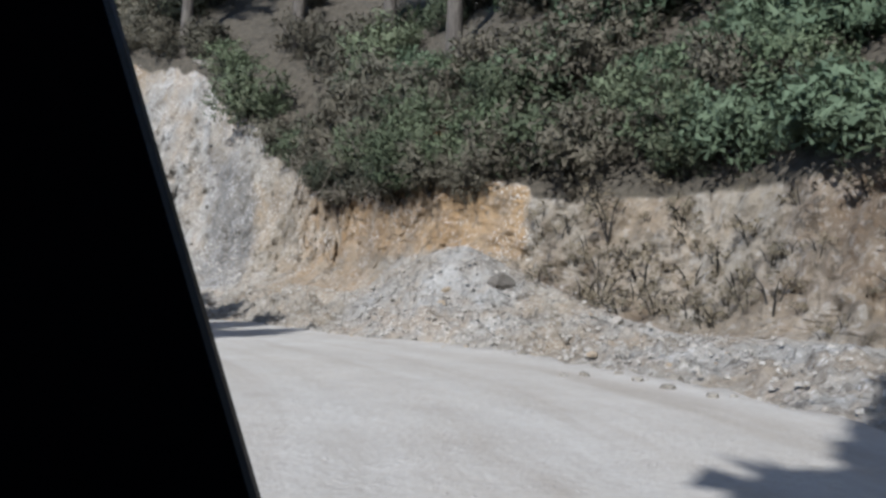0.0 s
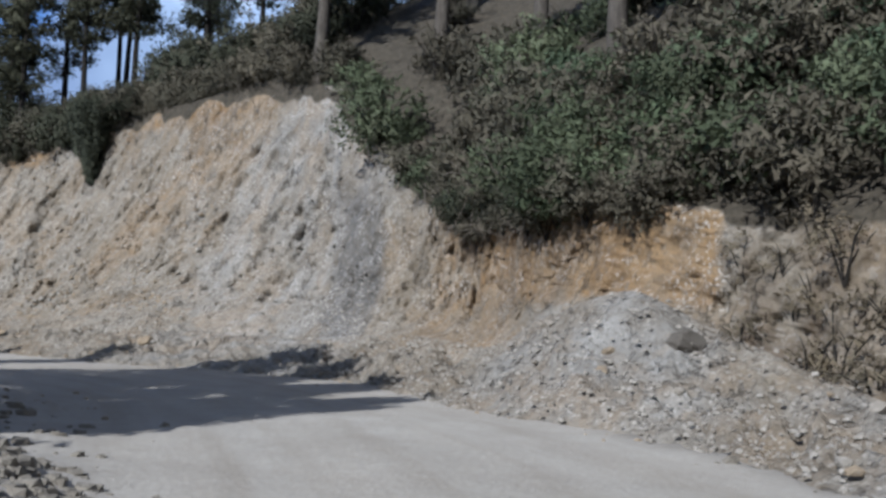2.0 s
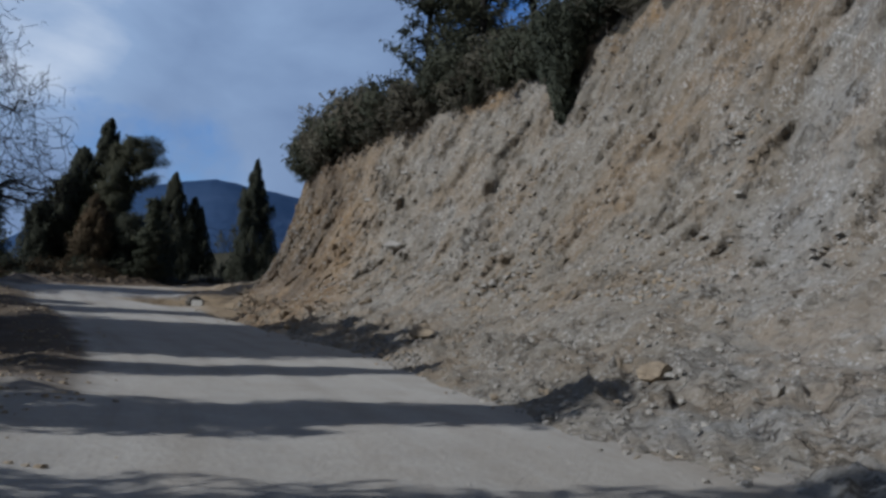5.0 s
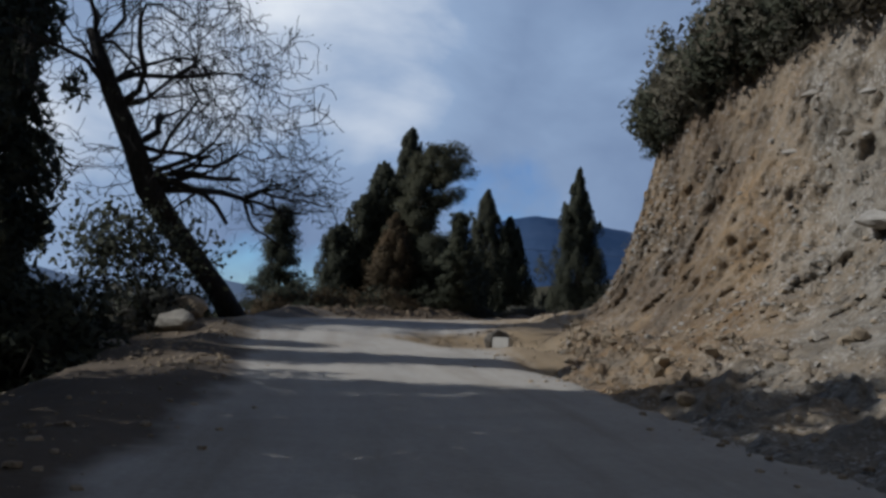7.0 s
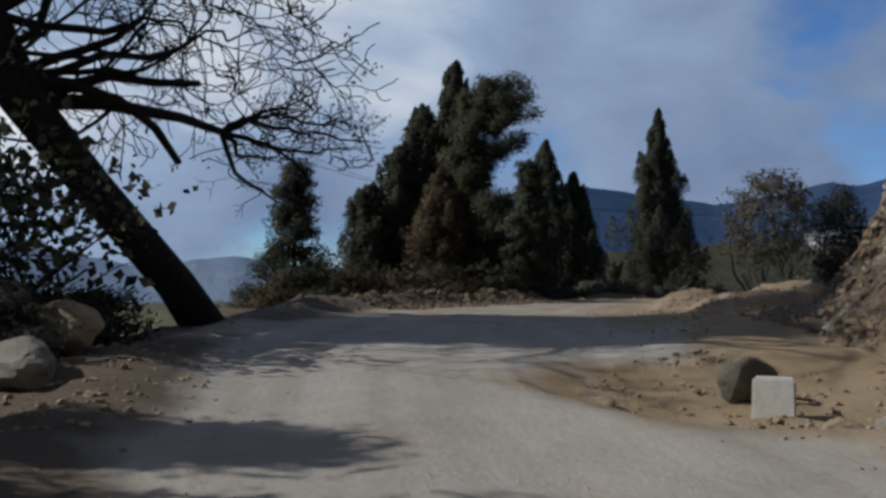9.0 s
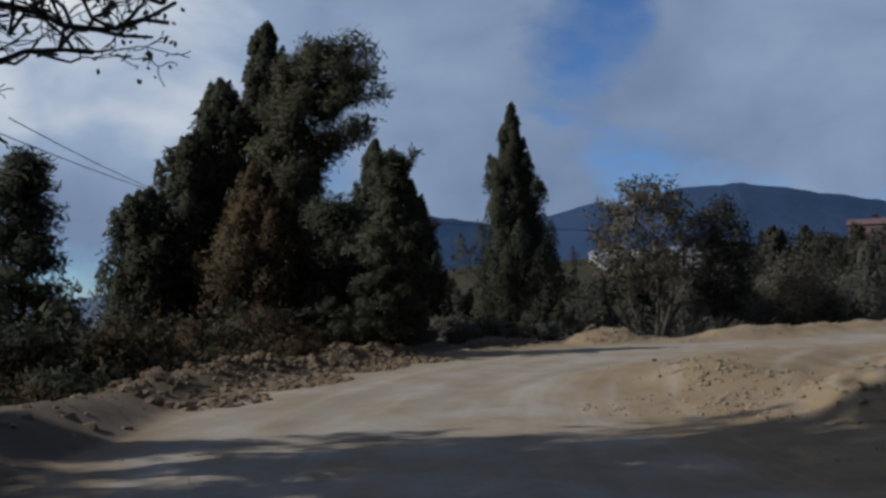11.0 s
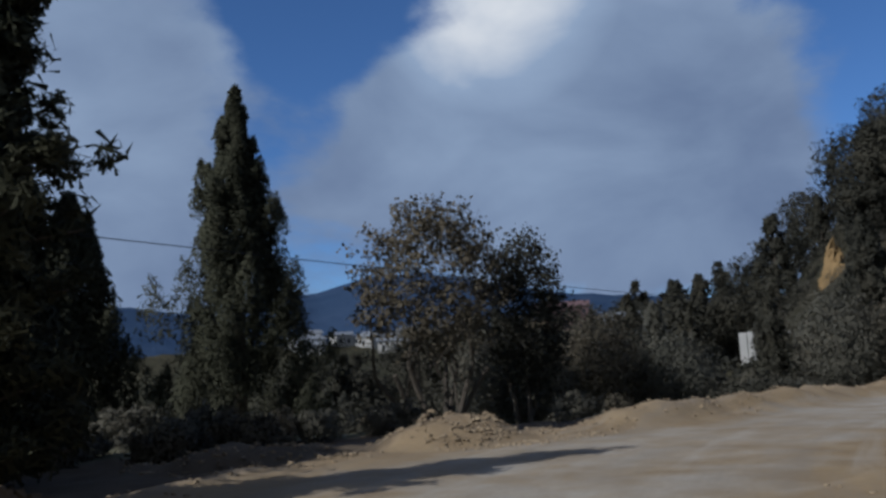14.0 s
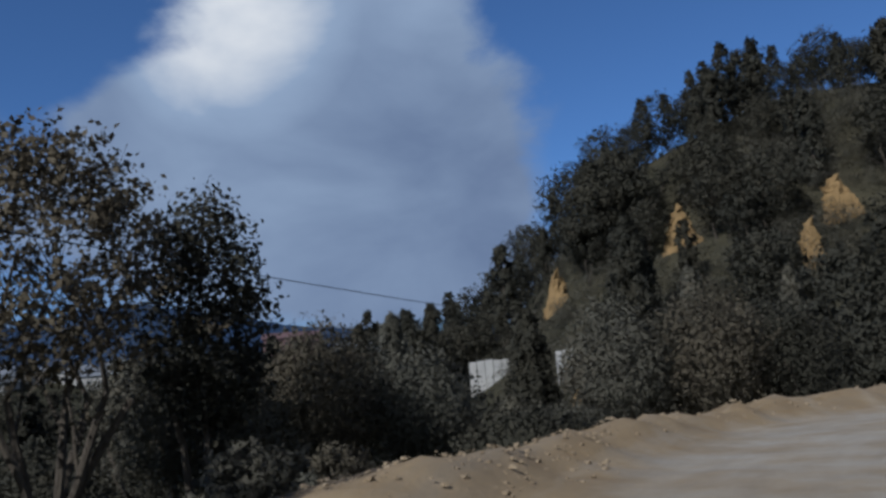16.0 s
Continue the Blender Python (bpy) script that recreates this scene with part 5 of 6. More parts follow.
# thick fringe along the brink
for k in range(230):
    node = (4.2 + 4.3 * rng.random()) if k % 3 == 0 else 8.3 + 8.5 * k / 230 + 0.05 * rng.normal()
    if 8.65 < node < 9.15 or 6.5 < node < 8.4 and k % 5:
        continue
    p = on_hill(node, 0.006 + 0.035 * rng.random()) + Vector((0, 0, -0.25))
    s = 0.38 + 0.75 * rng.random() ** 1.4
    if 4.2 < node < 8.4:
        p -= Vector((0.1, 0.25 + 0.2 * rng.random(), 0.2 + 0.4 * rng.random()))
        s *= 1.3 if node > 6.4 else 1.0
    if node > 10.5:
        s *= 1.05
    if 11.9 < node < 15.2:
        s *= 1.55
        p -= Vector((0.1, 0.3, 0.25 + 0.5 * rng.random()))
    (dark_spots if node > 11 and rng.random() < 0.45 else green_spots if node < 8.4 and rng.random() < 0.35 else dry_spots).append((p, s))
tuft = [shrub("bank_tuft", 0.55, 0.7, 540 + k, LEAF_STRAW, 300, 0.05, "thin dry plant clinging to the brown earth bank", 4) for k in range(4)]
tuft_spots = [(on_face(0.8 + 3.1 * rng.random(), 0.05 + 0.95 * rng.random()) + Vector((0, 0, -0.1)), 0.35 + 0.7 * rng.random() ** 2) for k in range(95)]
place_group(tuft, tuft_spots, rng, "dry plants on the earth bank")
for k in range(46):
    p = on_hill(0.2 + 3.0 * rng.random(), 0.005 + 0.2 * rng.random())
    (green_spots if k % 3 else fern_spots).append((p, 0.7 + 0.8 * rng.random()))
for k in range(26):
    dark_spots.append((on_hill(0.3 + 4.2 * rng.random(), 0.13 + 0.2 * rng.random()), 1.3 + 0.8 * rng.random()))
for x, y, q in ((-35.4, 26.6, 1.7), (-36.4, 27.1, 1.9), (-37.6, 27.4, 1.8), (-38.8, 28.0, 1.25), (-40.0, 28.6, 1.15), (-41.2, 29.3, 1.05), (-43.3, 31.3, 0.95), (-42.5, 30.5, 1.1), (-44.4, 32.0, 0.8)):
    dark_spots.append((Vector((x, y, height(x, y) - 0.2)), q))
for k in range(16):
    dark_spots.append((on_hill(0.9 + 3.4 * rng.random(), 0.24 + 0.22 * rng.random()), 2.0 + 0.9 * rng.random()))
# undergrowth beneath the pines behind the brow
for k in range(20):
    (dark_spots if k % 3 else dry_spots).append((on_hill(8.9 + 2.6 * rng.random(), 0.05 + 0.13 * rng.random()), 1.1 + 0.6 * rng.random()))
# growth hanging over the brink of the yellow hollow
for k in range(26):
    node = 5.3 + 1.15 * k / 25
    (dark_spots if k % 2 else dry_spots).append((on_face(node, 0.84 + 0.10 * rng.random() + 0.04 * (k % 2)) + Vector((0.0, -0.12, -0.28)), 0.42 + 0.2 * rng.random()))
place_group(dry, dry_spots, rng, "scrub on the cut hillside")
place_group(green, green_spots, rng, "green bushes on the cut hillside")
place_group(fern, fern_spots, rng, "bright bushes on the cut hillside")
place_group(dark, dark_spots, rng, "dark evergreen bushes")

# bare dry stems and roots at the brink
for k in range(22):
    node = 5.2 + 1.8 * rng.random() if k < 13 else 7.6 + 6.0 * rng.random()
    rng_s = np.random.default_rng(910 + k)
    pieces = []
    for j in range(7):
        way = Vector((0.22 * rng_s.normal(), -0.12 + 0.2 * rng_s.normal(), (1.0 if j % 3 else -0.8)))
        pieces += grow_branches((0.12 * rng_s.normal(), 0.12 * rng_s.normal(), -0.1), way, 0.5 + 0.35 * rng_s.random(), 0.011, 1, rng_s, 0.1, 0.8, (1, 2), 0.006)[0]
    v, f = merge(pieces)
    tagged(new("dead_shrub", mesh_from("dead_shrub", v, f, DRY_STEM)), "bare grey stems and roots hanging at the brink of the cut", "dry plant", "dry stems at the brink").location = on_face(node, 0.90 + 0.09 * rng_s.random()) + Vector((-0.05, -0.22, 0.0))

# the young conifer that clings to the face, its top hanging over the rock
hang = on_face(11.64, 0.80) + Vector((-0.1, -0.25, -0.15))
rng_c = np.random.default_rng(560)
clinging = empty_at("clinging_conifer", hang, "small dark conifer hanging head down over the cut face", "tree")
v, f, out = cypress_crown(3.6, 0.95, rng_c, 9000, 0.075, 0.02, 0.62)
v[:, 0] += 0.10 * v[:, 2]
v[:, 1] += 0.06 * v[:, 2]
v[:, 2] = 3.6 - v[:, 2]
out[:, 2] *= 0.2
child("crown", mesh_from("crown", v, f[:, ::-1], LEAF_DARK, normals=out), clinging)
tv, tf = tube([(0.15, 0.1, 0.2), (0.0, 0.0, 1.4), (0.1, 0.5, 2.6), (0.2, 1.6, 3.2)], [0.02, 0.05, 0.08, 0.10], 7)
child("trunk", mesh_from("trunk", tv, tf, BARK_DARK, True), clinging)

# rusty plants by the yellow hollow
for k, (node, v, s) in enumerate(((4.9, 0.02, 0.6), (5.3, 0.03, 0.5), (4.5, 0.01, 0.5))):
    b = shrub("rusty_shrub", 0.7, 0.8, 570 + k, LEAF_RED if k == 0 else LEAF_RUST, 700, 0.1, "rust-coloured dry plant at the brink of the cut")
    b.location = on_hill(node, v)
    b.scale = (s, s, s)

# bushes by the leaning tree and along the outer edge
edge_masters = [shrub("verge_bush", 0.9, 1.3, 590 + k, LEAF_HAZE if k < 2 else LEAF_OLIVE, 2000, 0.085, "leafy bush on the valley verge") for k in range(3)]
verge = []
for k in range(16):
    t = k / 15
    x, y = -38.5 - 11 * t, 28.6 + 3.2 * t - 0.9 * (k % 3)
    verge.append((Vector((x, y, height(x, y) - 0.1)), 0.45 + 0.3 * rng.random()))
for x, y, q in ((-41.4, 30.2, 1.0), (-40.4, 29.0, 1.1), (-39.4, 28.4, 1.1)):
    verge.append((Vector((x, y, height(x, y) - 0.2)), q))
for k in range(46):
    x, y = -60.5 - 12.5 * rng.random(), 53 + 22 * rng.random()
    if x > -64.5 and y < 64:
        x -= 4
    if y > 67 and k % 3:
        continue
    verge.append((Vector((x, y, height(x, y) - 0.1)), 0.45 + 0.5 * rng.random()))
for k in range(7):
    x, y = -64.5 - 3 * rng.random(), 75.5 + 3 * rng.random()
    verge.append((Vector((x, y, height(x, y) - 0.3)), 0.7 + 0.5 * rng.random()))
place_group(edge_masters, verge, rng, "bushes on the valley verge")
# dark and rusty growth close behind the earth berm
behind_berm = [shrub("berm_bush", 0.95, 1.35, 594 + k, (LEAF_DARK, LEAF_RUST)[k % 2], 3600, 0.07, ("dark evergreen bush behind the earth berm", "rusty brown bush behind the earth berm")[k % 2]) for k in range(2)]
berm_spots = []
for k in range(30):
    t = k / 29
    x, y = -56.6 - 6.6 * t ** 0.9 + 0.3 * rng.normal(), 39.6 + 12.4 * t + 0.3 * rng.normal()
    x, y = x - 0.7 - 0.85 * (k % 3), y - 0.3 - 0.5 * (k % 3)
    berm_spots.append((Vector((x, y, height(x, y) - 0.45)), 0.55 + 0.35 * rng.random() + 0.3 * (k % 3)))
place_group(behind_berm, berm_spots, rng, "bushes behind the earth berm")

# pines on the hill above the cut
pine_spots = [(-1.8, 28.8), (0.2, 23.6), (4.2, 27.0), (-9.6, 33.0), (-28.4, 44.0), (-25.6, 44.8), (-32.4, 45.6), (9.5, 27.5), (13, 24), (-5.5, 33.5), (-29.6, 44.8), (-30.6, 46.2), (-27.6, 46.4), (-22.7, 44.6), (-24.6, 47.2), (-19.1, 44.5), (-17.0, 46.2), (-26.2, 49.0), (-13.0, 41.0), (7.5, 33), (2, 33), (17, 30), (-21, 49), (12, 34)]


def hill_height(x, y):
    hr = len(V_TALUS) + len(V_FACE)
    q = P[hr:-1].reshape(-1, 3)
    return float(q[((q[:, :2] - np.array([x, y])) ** 2).sum(1).argmin(), 2])


for k, (x, y) in enumerate(pine_spots):
    far_one = x < -16
    make_pine("hill_pine", x, y, hill_height(x, y), 10.5 + (k * 37 % 5) * 0.8, 600 + k, LEAF_PINE if k % 3 else LEAF_DARK, "pine with a bare grey trunk on the hill above the cut", (0.14 if x < -28 else 0.20 + 0.08 * (k % 3)) if far_one else 0.34, 1.75 if far_one else 2.4, 5600 if far_one else 7000, 0.10, trunk=0.17 if far_one else 0.25, tiers=9, bark=BARK_DARK if far_one else BARK, group="pines above the cut")


# ---------------------------------------------------------------- stones
def stone_mesh(seed, material, detail=1):
    rng = np.random.default_rng(seed)
    bm = bmesh.new()
    bmesh.ops.create_icosphere(bm, subdivisions=detail, radius=0.5)
    cuts = [Vector(rng.normal(size=3)).normalized() for _ in range(5)]
    for v in bm.verts:
        for c in cuts:
            d = v.co.dot(c) - 0.30
            if d > 0:
                v.co -= c * d
        rough = 0.10 * rng.normal() if detail == 1 else 0.05 * math.sin(9 * v.co.x + seed) * math.sin(11 * v.co.y) + 0.04 * math.sin(17 * v.co.z + 13 * v.co.x) + 0.012 * rng.normal()
        v.co = Vector((v.co.x * 1.15, v.co.y * 0.9, v.co.z * 0.72)) * (1 + rough)
    me = bpy.data.meshes.new("stone")
    bm.to_mesh(me)
    bm.free()
    me.materials.append(material)
    return me


pale = [stone_mesh(700 + k, STONE) for k in range(6)]
tan = [stone_mesh(710 + k, STONE_TAN) for k in range(6)]


round_tan = [stone_mesh(720 + k, STONE_TAN, 4) for k in range(3)]
round_pale = [stone_mesh(730 + k, STONE, 4) for k in range(3)]
round_grey = stone_mesh(740, CLOD, 4)
round_dark = stone_mesh(741, ROCK_DARK, 4)


def cut_place(node, v):
    """A place on the talus."""
    j = int(np.abs(NODE_AT - node).argmin())
    r = int(round(v * (len(V_TALUS) - 1)))
    return Vector(P[r, j])


rng = np.random.default_rng(31)
for k in range(230):
    node = 1.6 + 15 * rng.random()
    p = cut_place(node, 0.05 + 0.8 * rng.random() ** 1.3) + Vector((0.15 * rng.normal(), 0.15 * rng.normal(), 0))
    s = 0.06 + 0.25 * rng.random() ** 4.5
    if 13 < node < 16.5:
        s *= 1.35
    pool = pale if node < 11.5 and rng.random() < 0.75 else tan
    ob = new("stone", pool[k % 6])
    ob.matrix_basis = Matrix.Translation(p + Vector((0, 0, 0.12 * s))) @ Matrix.Rotation(rng.random() * 6.28, 4, "Z") @ Matrix.Rotation(0.5 * rng.normal(), 4, "X") @ Matrix.Diagonal((s, s, s, 1))
    tagged(ob, "pale angular stone fallen from the cut" if pool is pale else "tan angular stone fallen from the cut", "stone", "stones at the foot of the cut")


for k in range(130):
    p = cut_place(12.9 + 3.0 * rng.random(), 0.1 + 0.9 * rng.random() ** 0.8)
    s = 0.10 + 0.24 * rng.random() ** 2.5
    ob = new("stone", (pale if k % 4 == 0 else tan)[k % 6])
    ob.matrix_basis = Matrix.Translation(p + Vector((-0.05, -0.08, 0.12 * s))) @ Matrix.Rotation(rng.random() * 6.28, 4, "Z") @ Matrix.Rotation(0.6 * rng.normal(), 4, "X") @ Matrix.Diagonal((s, s, s, 1))
    tagged(ob, "pale angular stone fallen from the cut" if k % 4 == 0 else "tan angular stone fallen from the cut", "stone", "stones at the foot of the cut")


def scatter_stuff(name, label, spots, material, seed):
    """Countless small stones in one mesh."""
    rng = np.random.default_rng(seed)
    low = [(0.5 * math.cos(a), 0.46 * math.sin(a), -0.12) for a in (0.2, 1.9, 3.3, 4.8)]
    high = [(0.36 * math.cos(a), 0.34 * math.sin(a), 0.22) for a in (0.9, 2.6, 4.0, 5.6)]
    base = np.array(low + high)
    tris = np.array([(0, 1, 4), (1, 5, 4), (1, 2, 5), (2, 6, 5), (2, 3, 6), (3, 7, 6), (3, 0, 7), (0, 4, 7), (4, 5, 6), (4, 6, 7)])
    n = len(spots)
    c, s = np.array([p for p, _ in spots]), np.array([q for _, q in spots])[:, None, None]
    a = rng.random(n) * 6.28
    v = base[None] * (1 + 0.22 * rng.normal(size=(n, 8, 3)))
    x = v[:, :, 0] * np.cos(a)[:, None] - v[:, :, 1] * np.sin(a)[:, None]
    y = v[:, :, 0] * np.sin(a)[:, None] + v[:, :, 1] * np.cos(a)[:, None]
    v = np.stack([x, y, v[:, :, 2]], 2) * s + c[:, None, :]
    f = (tris[None] + (np.arange(n) * 8)[:, None, None]).reshape(-1, 3)
    return tagged(new(name, mesh_from(name, v.reshape(-1, 3), f, material)), label, "stones", kind="stuff")


spots, tan_spots = [], []
for k in range(15000):
    node = 1.2 + 15.8 * rng.random()
    p = cut_place(node, rng.random() ** 1.1) + Vector((0.12 * rng.normal(), 0.12 * rng.normal(), 0.0))
    (spots if node < 10.5 + 2 * rng.random() else tan_spots).append((tuple(p), 0.02 + 0.10 * rng.random() ** 5))
scatter_stuff("talus_rubble", "loose pale rubble and chips along the foot of the cut", spots, STONE, 41)
scatter_stuff("talus_rubble", "loose tan rubble and clods along the foot of the cut", tan_spots, STONE_TAN, 44)
spots, tan_spots = [], []
bed_u, bed_v = 9.4 * rng.random(30000), 0.97 * rng.random(30000)
bedded = fractal(bed_u * 2.2 + bed_v * 2.0, bed_v * 3.5, 3, 79) + 0.25 * rng.normal(size=30000)
for node, v in zip(bed_u[bedded > 0.28] + 7.4, bed_v[bedded > 0.28]):
    p = on_face(node, v)
    (spots if node < 9.5 or rng.random() < 0.5 else tan_spots).append((tuple(p), 0.035 + (0.11 if node < 9.5 else 0.17) * rng.random() ** 4))
scatter_stuff("face_stones", "broken tan stones bedded in the cut face", tan_spots, STONE_TAN, 42)
scatter_stuff("face_stones", "broken pale stones bedded in the cut face", spots, STONE, 47)
ex, ey = [], []
for k in range(8000):
    i = int(rng.integers(30, len(LINE) - 60))
    side = 1 if rng.random() < 0.72 else -1
    w = LINE[i, 3] if side > 0 else LINE[i, 4]
    d = w + 0.75 + 0.55 * rng.normal() - (1.2 * rng.random() ** 2 if rng.random() < 0.08 else 0)
    q = LINE[i, :2] + LEFT[i] * side * d
    ex.append(q[0])
    ey.append(q[1])
for cx, cy, rx, ry, count in ((-4.8, 6.8, 2.5, 3.3, 6500), (-47.2, 49.6, 2.6, 4, 2200), (-36.3, 37.7, 2.9, 1.7, 1300), (-41, 31, 3.5, 1.6, 700), (-34.6, 28.9, 3, 1.1, 600), (-61.3, 60.4, 1.6, 1.2, 1500), (-60.6, 63.5, 1.8, 4.5, 1900), (-58.5, 70, 1.6, 4.5, 1100), (-63.6, 57.4, 2.2, 1.5, 900), (-50.2, 49.9, 1.4, 1.5, 1100), (-49.5, 47.0, 1.6, 1.6, 350), (-56.8, 42.4, 1.6, 1.6, 1200), (-58.6, 45.4, 1.5, 1.8, 1700), (-60.2, 48.6, 1.2, 1.8, 1700), (-60.9, 51, 1.2, 1.6, 1200)):
    for k in range(count):
        a, q = rng.random() * 6.28, math.sqrt(rng.random())
        ex.append(cx + rx * q * math.cos(a))
        ey.append(cy + ry * q * math.sin(a))
ez = land(ex, ey)[0]
spots, heap_spots, berm_spots = [], [], []
for x, y, z in zip(ex, ey, ez):
    near_start = x > -8.5 and y < 13
    on_berm = -62.5 < x < -53 and 38 < y < 53
    q = (0.03 if near_start else 0.03 if on_berm else 0.02) + (0.17 if near_start else 0.26 if on_berm else 0.10) * rng.random() ** (6 if on_berm else 3 if near_start else 4)
    (heap_spots if near_start else berm_spots if on_berm else spots).append(((x, y, z), q))
scatter_stuff("verge_rubble", "loose stones and clods along the road's edges and heaps", spots, STONE_TAN, 43)
scatter_stuff("berm_clods", "dark brown clods of earth heaped along the valley edge", berm_spots, CLOD_BROWN, 46)
scatter_stuff("spoil_heap_clods", "grey-brown clods and stones piled on a spoil heap", heap_spots, CLOD, 45)

# single stones that stand out
bm = bmesh.new()
bmesh.ops.create_cube(bm, size=1)
for v in bm.verts:
    v.co = v.co * (1 + 0.06 * math.sin(7 * v.co.x + 11 * v.co.y + 5 * v.co.z))
bmesh.ops.bevel(bm, geom=list(bm.edges), offset=0.05, segments=2, affect="EDGES")
block_mesh = bpy.data.meshes.new("block")
bm.to_mesh(block_mesh)
bm.free()
block_mesh.materials.append(make_plain("pale_block", (0.56, 0.54, 0.49), 0.9, 6.0, 0.4))
for name, place, size, turn, mesh, label in (
        ("kerb_block", (-36.75, 37.7, 0.16), (0.42, 0.38, 0.46), 40, block_mesh, "pale squared stone block standing on a sandy heap"),
        ("boulder", (-41.3, 31.2, 0.28), (0.95, 0.8, 1.0), 60, round_tan[0], "large tan boulder at the valley verge"),
        ("boulder", (-40.2, 30.5, 0.18), (1.25, 1.0, 1.0), 20, round_grey, "large rounded boulder at the valley verge"),
        ("boulder", (-36.9, 28.6, 0.12), (0.7, 0.6, 0.5), 80, round_pale[0], "pale boulder at the valley verge"),
        ("rock", (-37.3, 37.95, 0.16), (0.62, 0.5, 0.8), 70, round_dark, "dark stone behind a squared block"),
        ("rock", (-35.75, 37.45, 0.08), (0.42, 0.3, 0.34), 15, round_tan[1], "tan angular rock beside a squared block"),
        ("rock", (-35.35, 37.65, 0.06), (0.34, 0.3, 0.42), 75, round_pale[1], "pale angular rock beside a squared block"),
        ("rock", (-35.05, 37.35, 0.05), (0.46, 0.34, 0.3), 120, round_tan[2], "tan angular rock beside a squared block"),
        ("rock", (-37.9, 36.35, 0.04), (0.3, 0.25, 0.22), 40, round_tan[0], "tan angular rock beside a squared block")):
    ob = new(name, mesh)
    near = P[:len(V_TALUS)].reshape(-1, 3)
    gap = ((near[:, :2] - np.array(place[:2])) ** 2).sum(1)
    z = height(place[0], place[1])
    if gap.min() < 0.04:
        z = max(z, float(near[gap.argmin(), 2]))
    ob.matrix_basis = Matrix.Translation((place[0], place[1], z + place[2])) @ Matrix.Rotation(radians(turn), 4, "Z") @ Matrix.Diagonal((*size, 1))
    tagged(ob, label, "stone")


stump = on_hill(5.35, 0.03)
v, f = tube([(0, 0, -0.3), (0.02, 0, 0.25), (0.0, 0.02, 0.62)], [0.34, 0.28, 0.25], 11)
tagged(new("tree_stump", mesh_from("tree_stump", v, f, BARK)), "weathered grey-brown tree stump among bushes", "stump").location = stump + Vector((0, -0.3, 0.35))
for name, place, size, turn, mesh, label in (
        ("rock", (0.90, 16.5, 1.5), (0.5, 0.42, 0.55), 25, round_dark, "grey rock half buried in the pale talus"),
        ("rock", (-27.7, 37.7, 3.65), (0.75, 0.6, 0.45), 10, round_pale[1], "pale rock sticking out of the cut face"),
        ("rock", (-8.6, 31.8, 0), (0.9, 0.35, 0.3), 35, round_pale[2], "long pale stone lying on the slope above the cut"),
        ("rock", (-11.9, 26.8, 0), (0.5, 0.4, 0.36), 70, round_tan[1], "tan rock at the foot of the cut"),
        ("rock", (-19.6, 31.4, 0), (0.55, 0.45, 0.4), 15, round_tan[2], "tan rock at the foot of the cut")):
    q = P.reshape(-1, 3)
    k = int(((q[:, :2] - np.array(place[:2])) ** 2).sum(1).argmin()) if place[2] == 0 else int(((q - np.array(place)) ** 2).sum(1).argmin())
    ob = new(name, mesh)
    ob.matrix_basis = Matrix.Translation(Vector(q[k]) + Vector((-0.05, -0.1, 0.05))) @ Matrix.Rotation(radians(turn), 4, "Z") @ Matrix.Diagonal((*size, 1))
    tagged(ob, label, "rock")
# flat ledges of harder rock near the nose
for k in range(5):
    p = on_face(12.9 + 0.13 * k + 0.05 * (k % 2), 0.80 - 0.03 * k * (k % 3))
    ob = new("ledge_stone", pale[k % 6])
    ob.matrix_basis = Matrix.Translation(p + Vector((0.02, 0.05, 0))) @ Matrix.Rotation(radians(-30 + 9 * k), 4, "Z") @ Matrix.Diagonal((0.62 - 0.03 * (k % 3), 0.42, 0.24 + 0.03 * (k % 2), 1))
    tagged(ob, "pale slab of rock bedded in the cut face", "rock", "rock slabs in the cut")

# ---------------------------------------------------------------- distance
def ridge(name, material, label, base_y, profile, depth, seed, bottom=-60):
    """A long hill across the valley; profile: bearing from north in degrees to the west, and rise in degrees, seen from the bend."""
    eye = np.array([-45.0, 40.0, 2.2])
    bearing = np.linspace(profile[0][0], profile[-1][0], 220)
    rise = np.interp(-bearing, [-p[0] for p in profile], [p[1] for p in profile])
    rise = rise + 0.10 * fractal(bearing * 1.3, bearing * 0, 4, seed) + 0.05 * fractal(bearing * 9, bearing * 0, 3, seed + 5)
    verts, rows = [], 26
    for r in range(rows):
        t = r / (rows - 1)
        dist = base_y * (1 - depth * (1 - t))
        for b, e in zip(bearing, rise):
            top = eye[2] + base_y * math.tan(radians(e))
            z = bottom + (top - bottom) * (t ** 0.75)
            x = eye[0] - dist * math.sin(radians(b))
            y = eye[1] + dist * math.cos(radians(b))
            verts.append((x, y, z + 0.004 * base_y * (1 - t) * t * math.sin(b * 0.9 + 3 * t + seed)))
    n = len(bearing)
    for b, e in zip(bearing, rise):
        verts.append((eye[0] - base_y * 1.3 * math.sin(radians(b)), eye[1] + base_y * 1.3 * math.cos(radians(b)), bottom))
    i = (np.arange(rows)[:, None] * n + np.arange(n - 1)[None, :]).ravel()
    me = mesh_from(name, verts, np.stack([i, i + n, i + n + 1, i + 1], 1), material, True)
    return tagged(new(name, me), label, "hill", kind="structure")


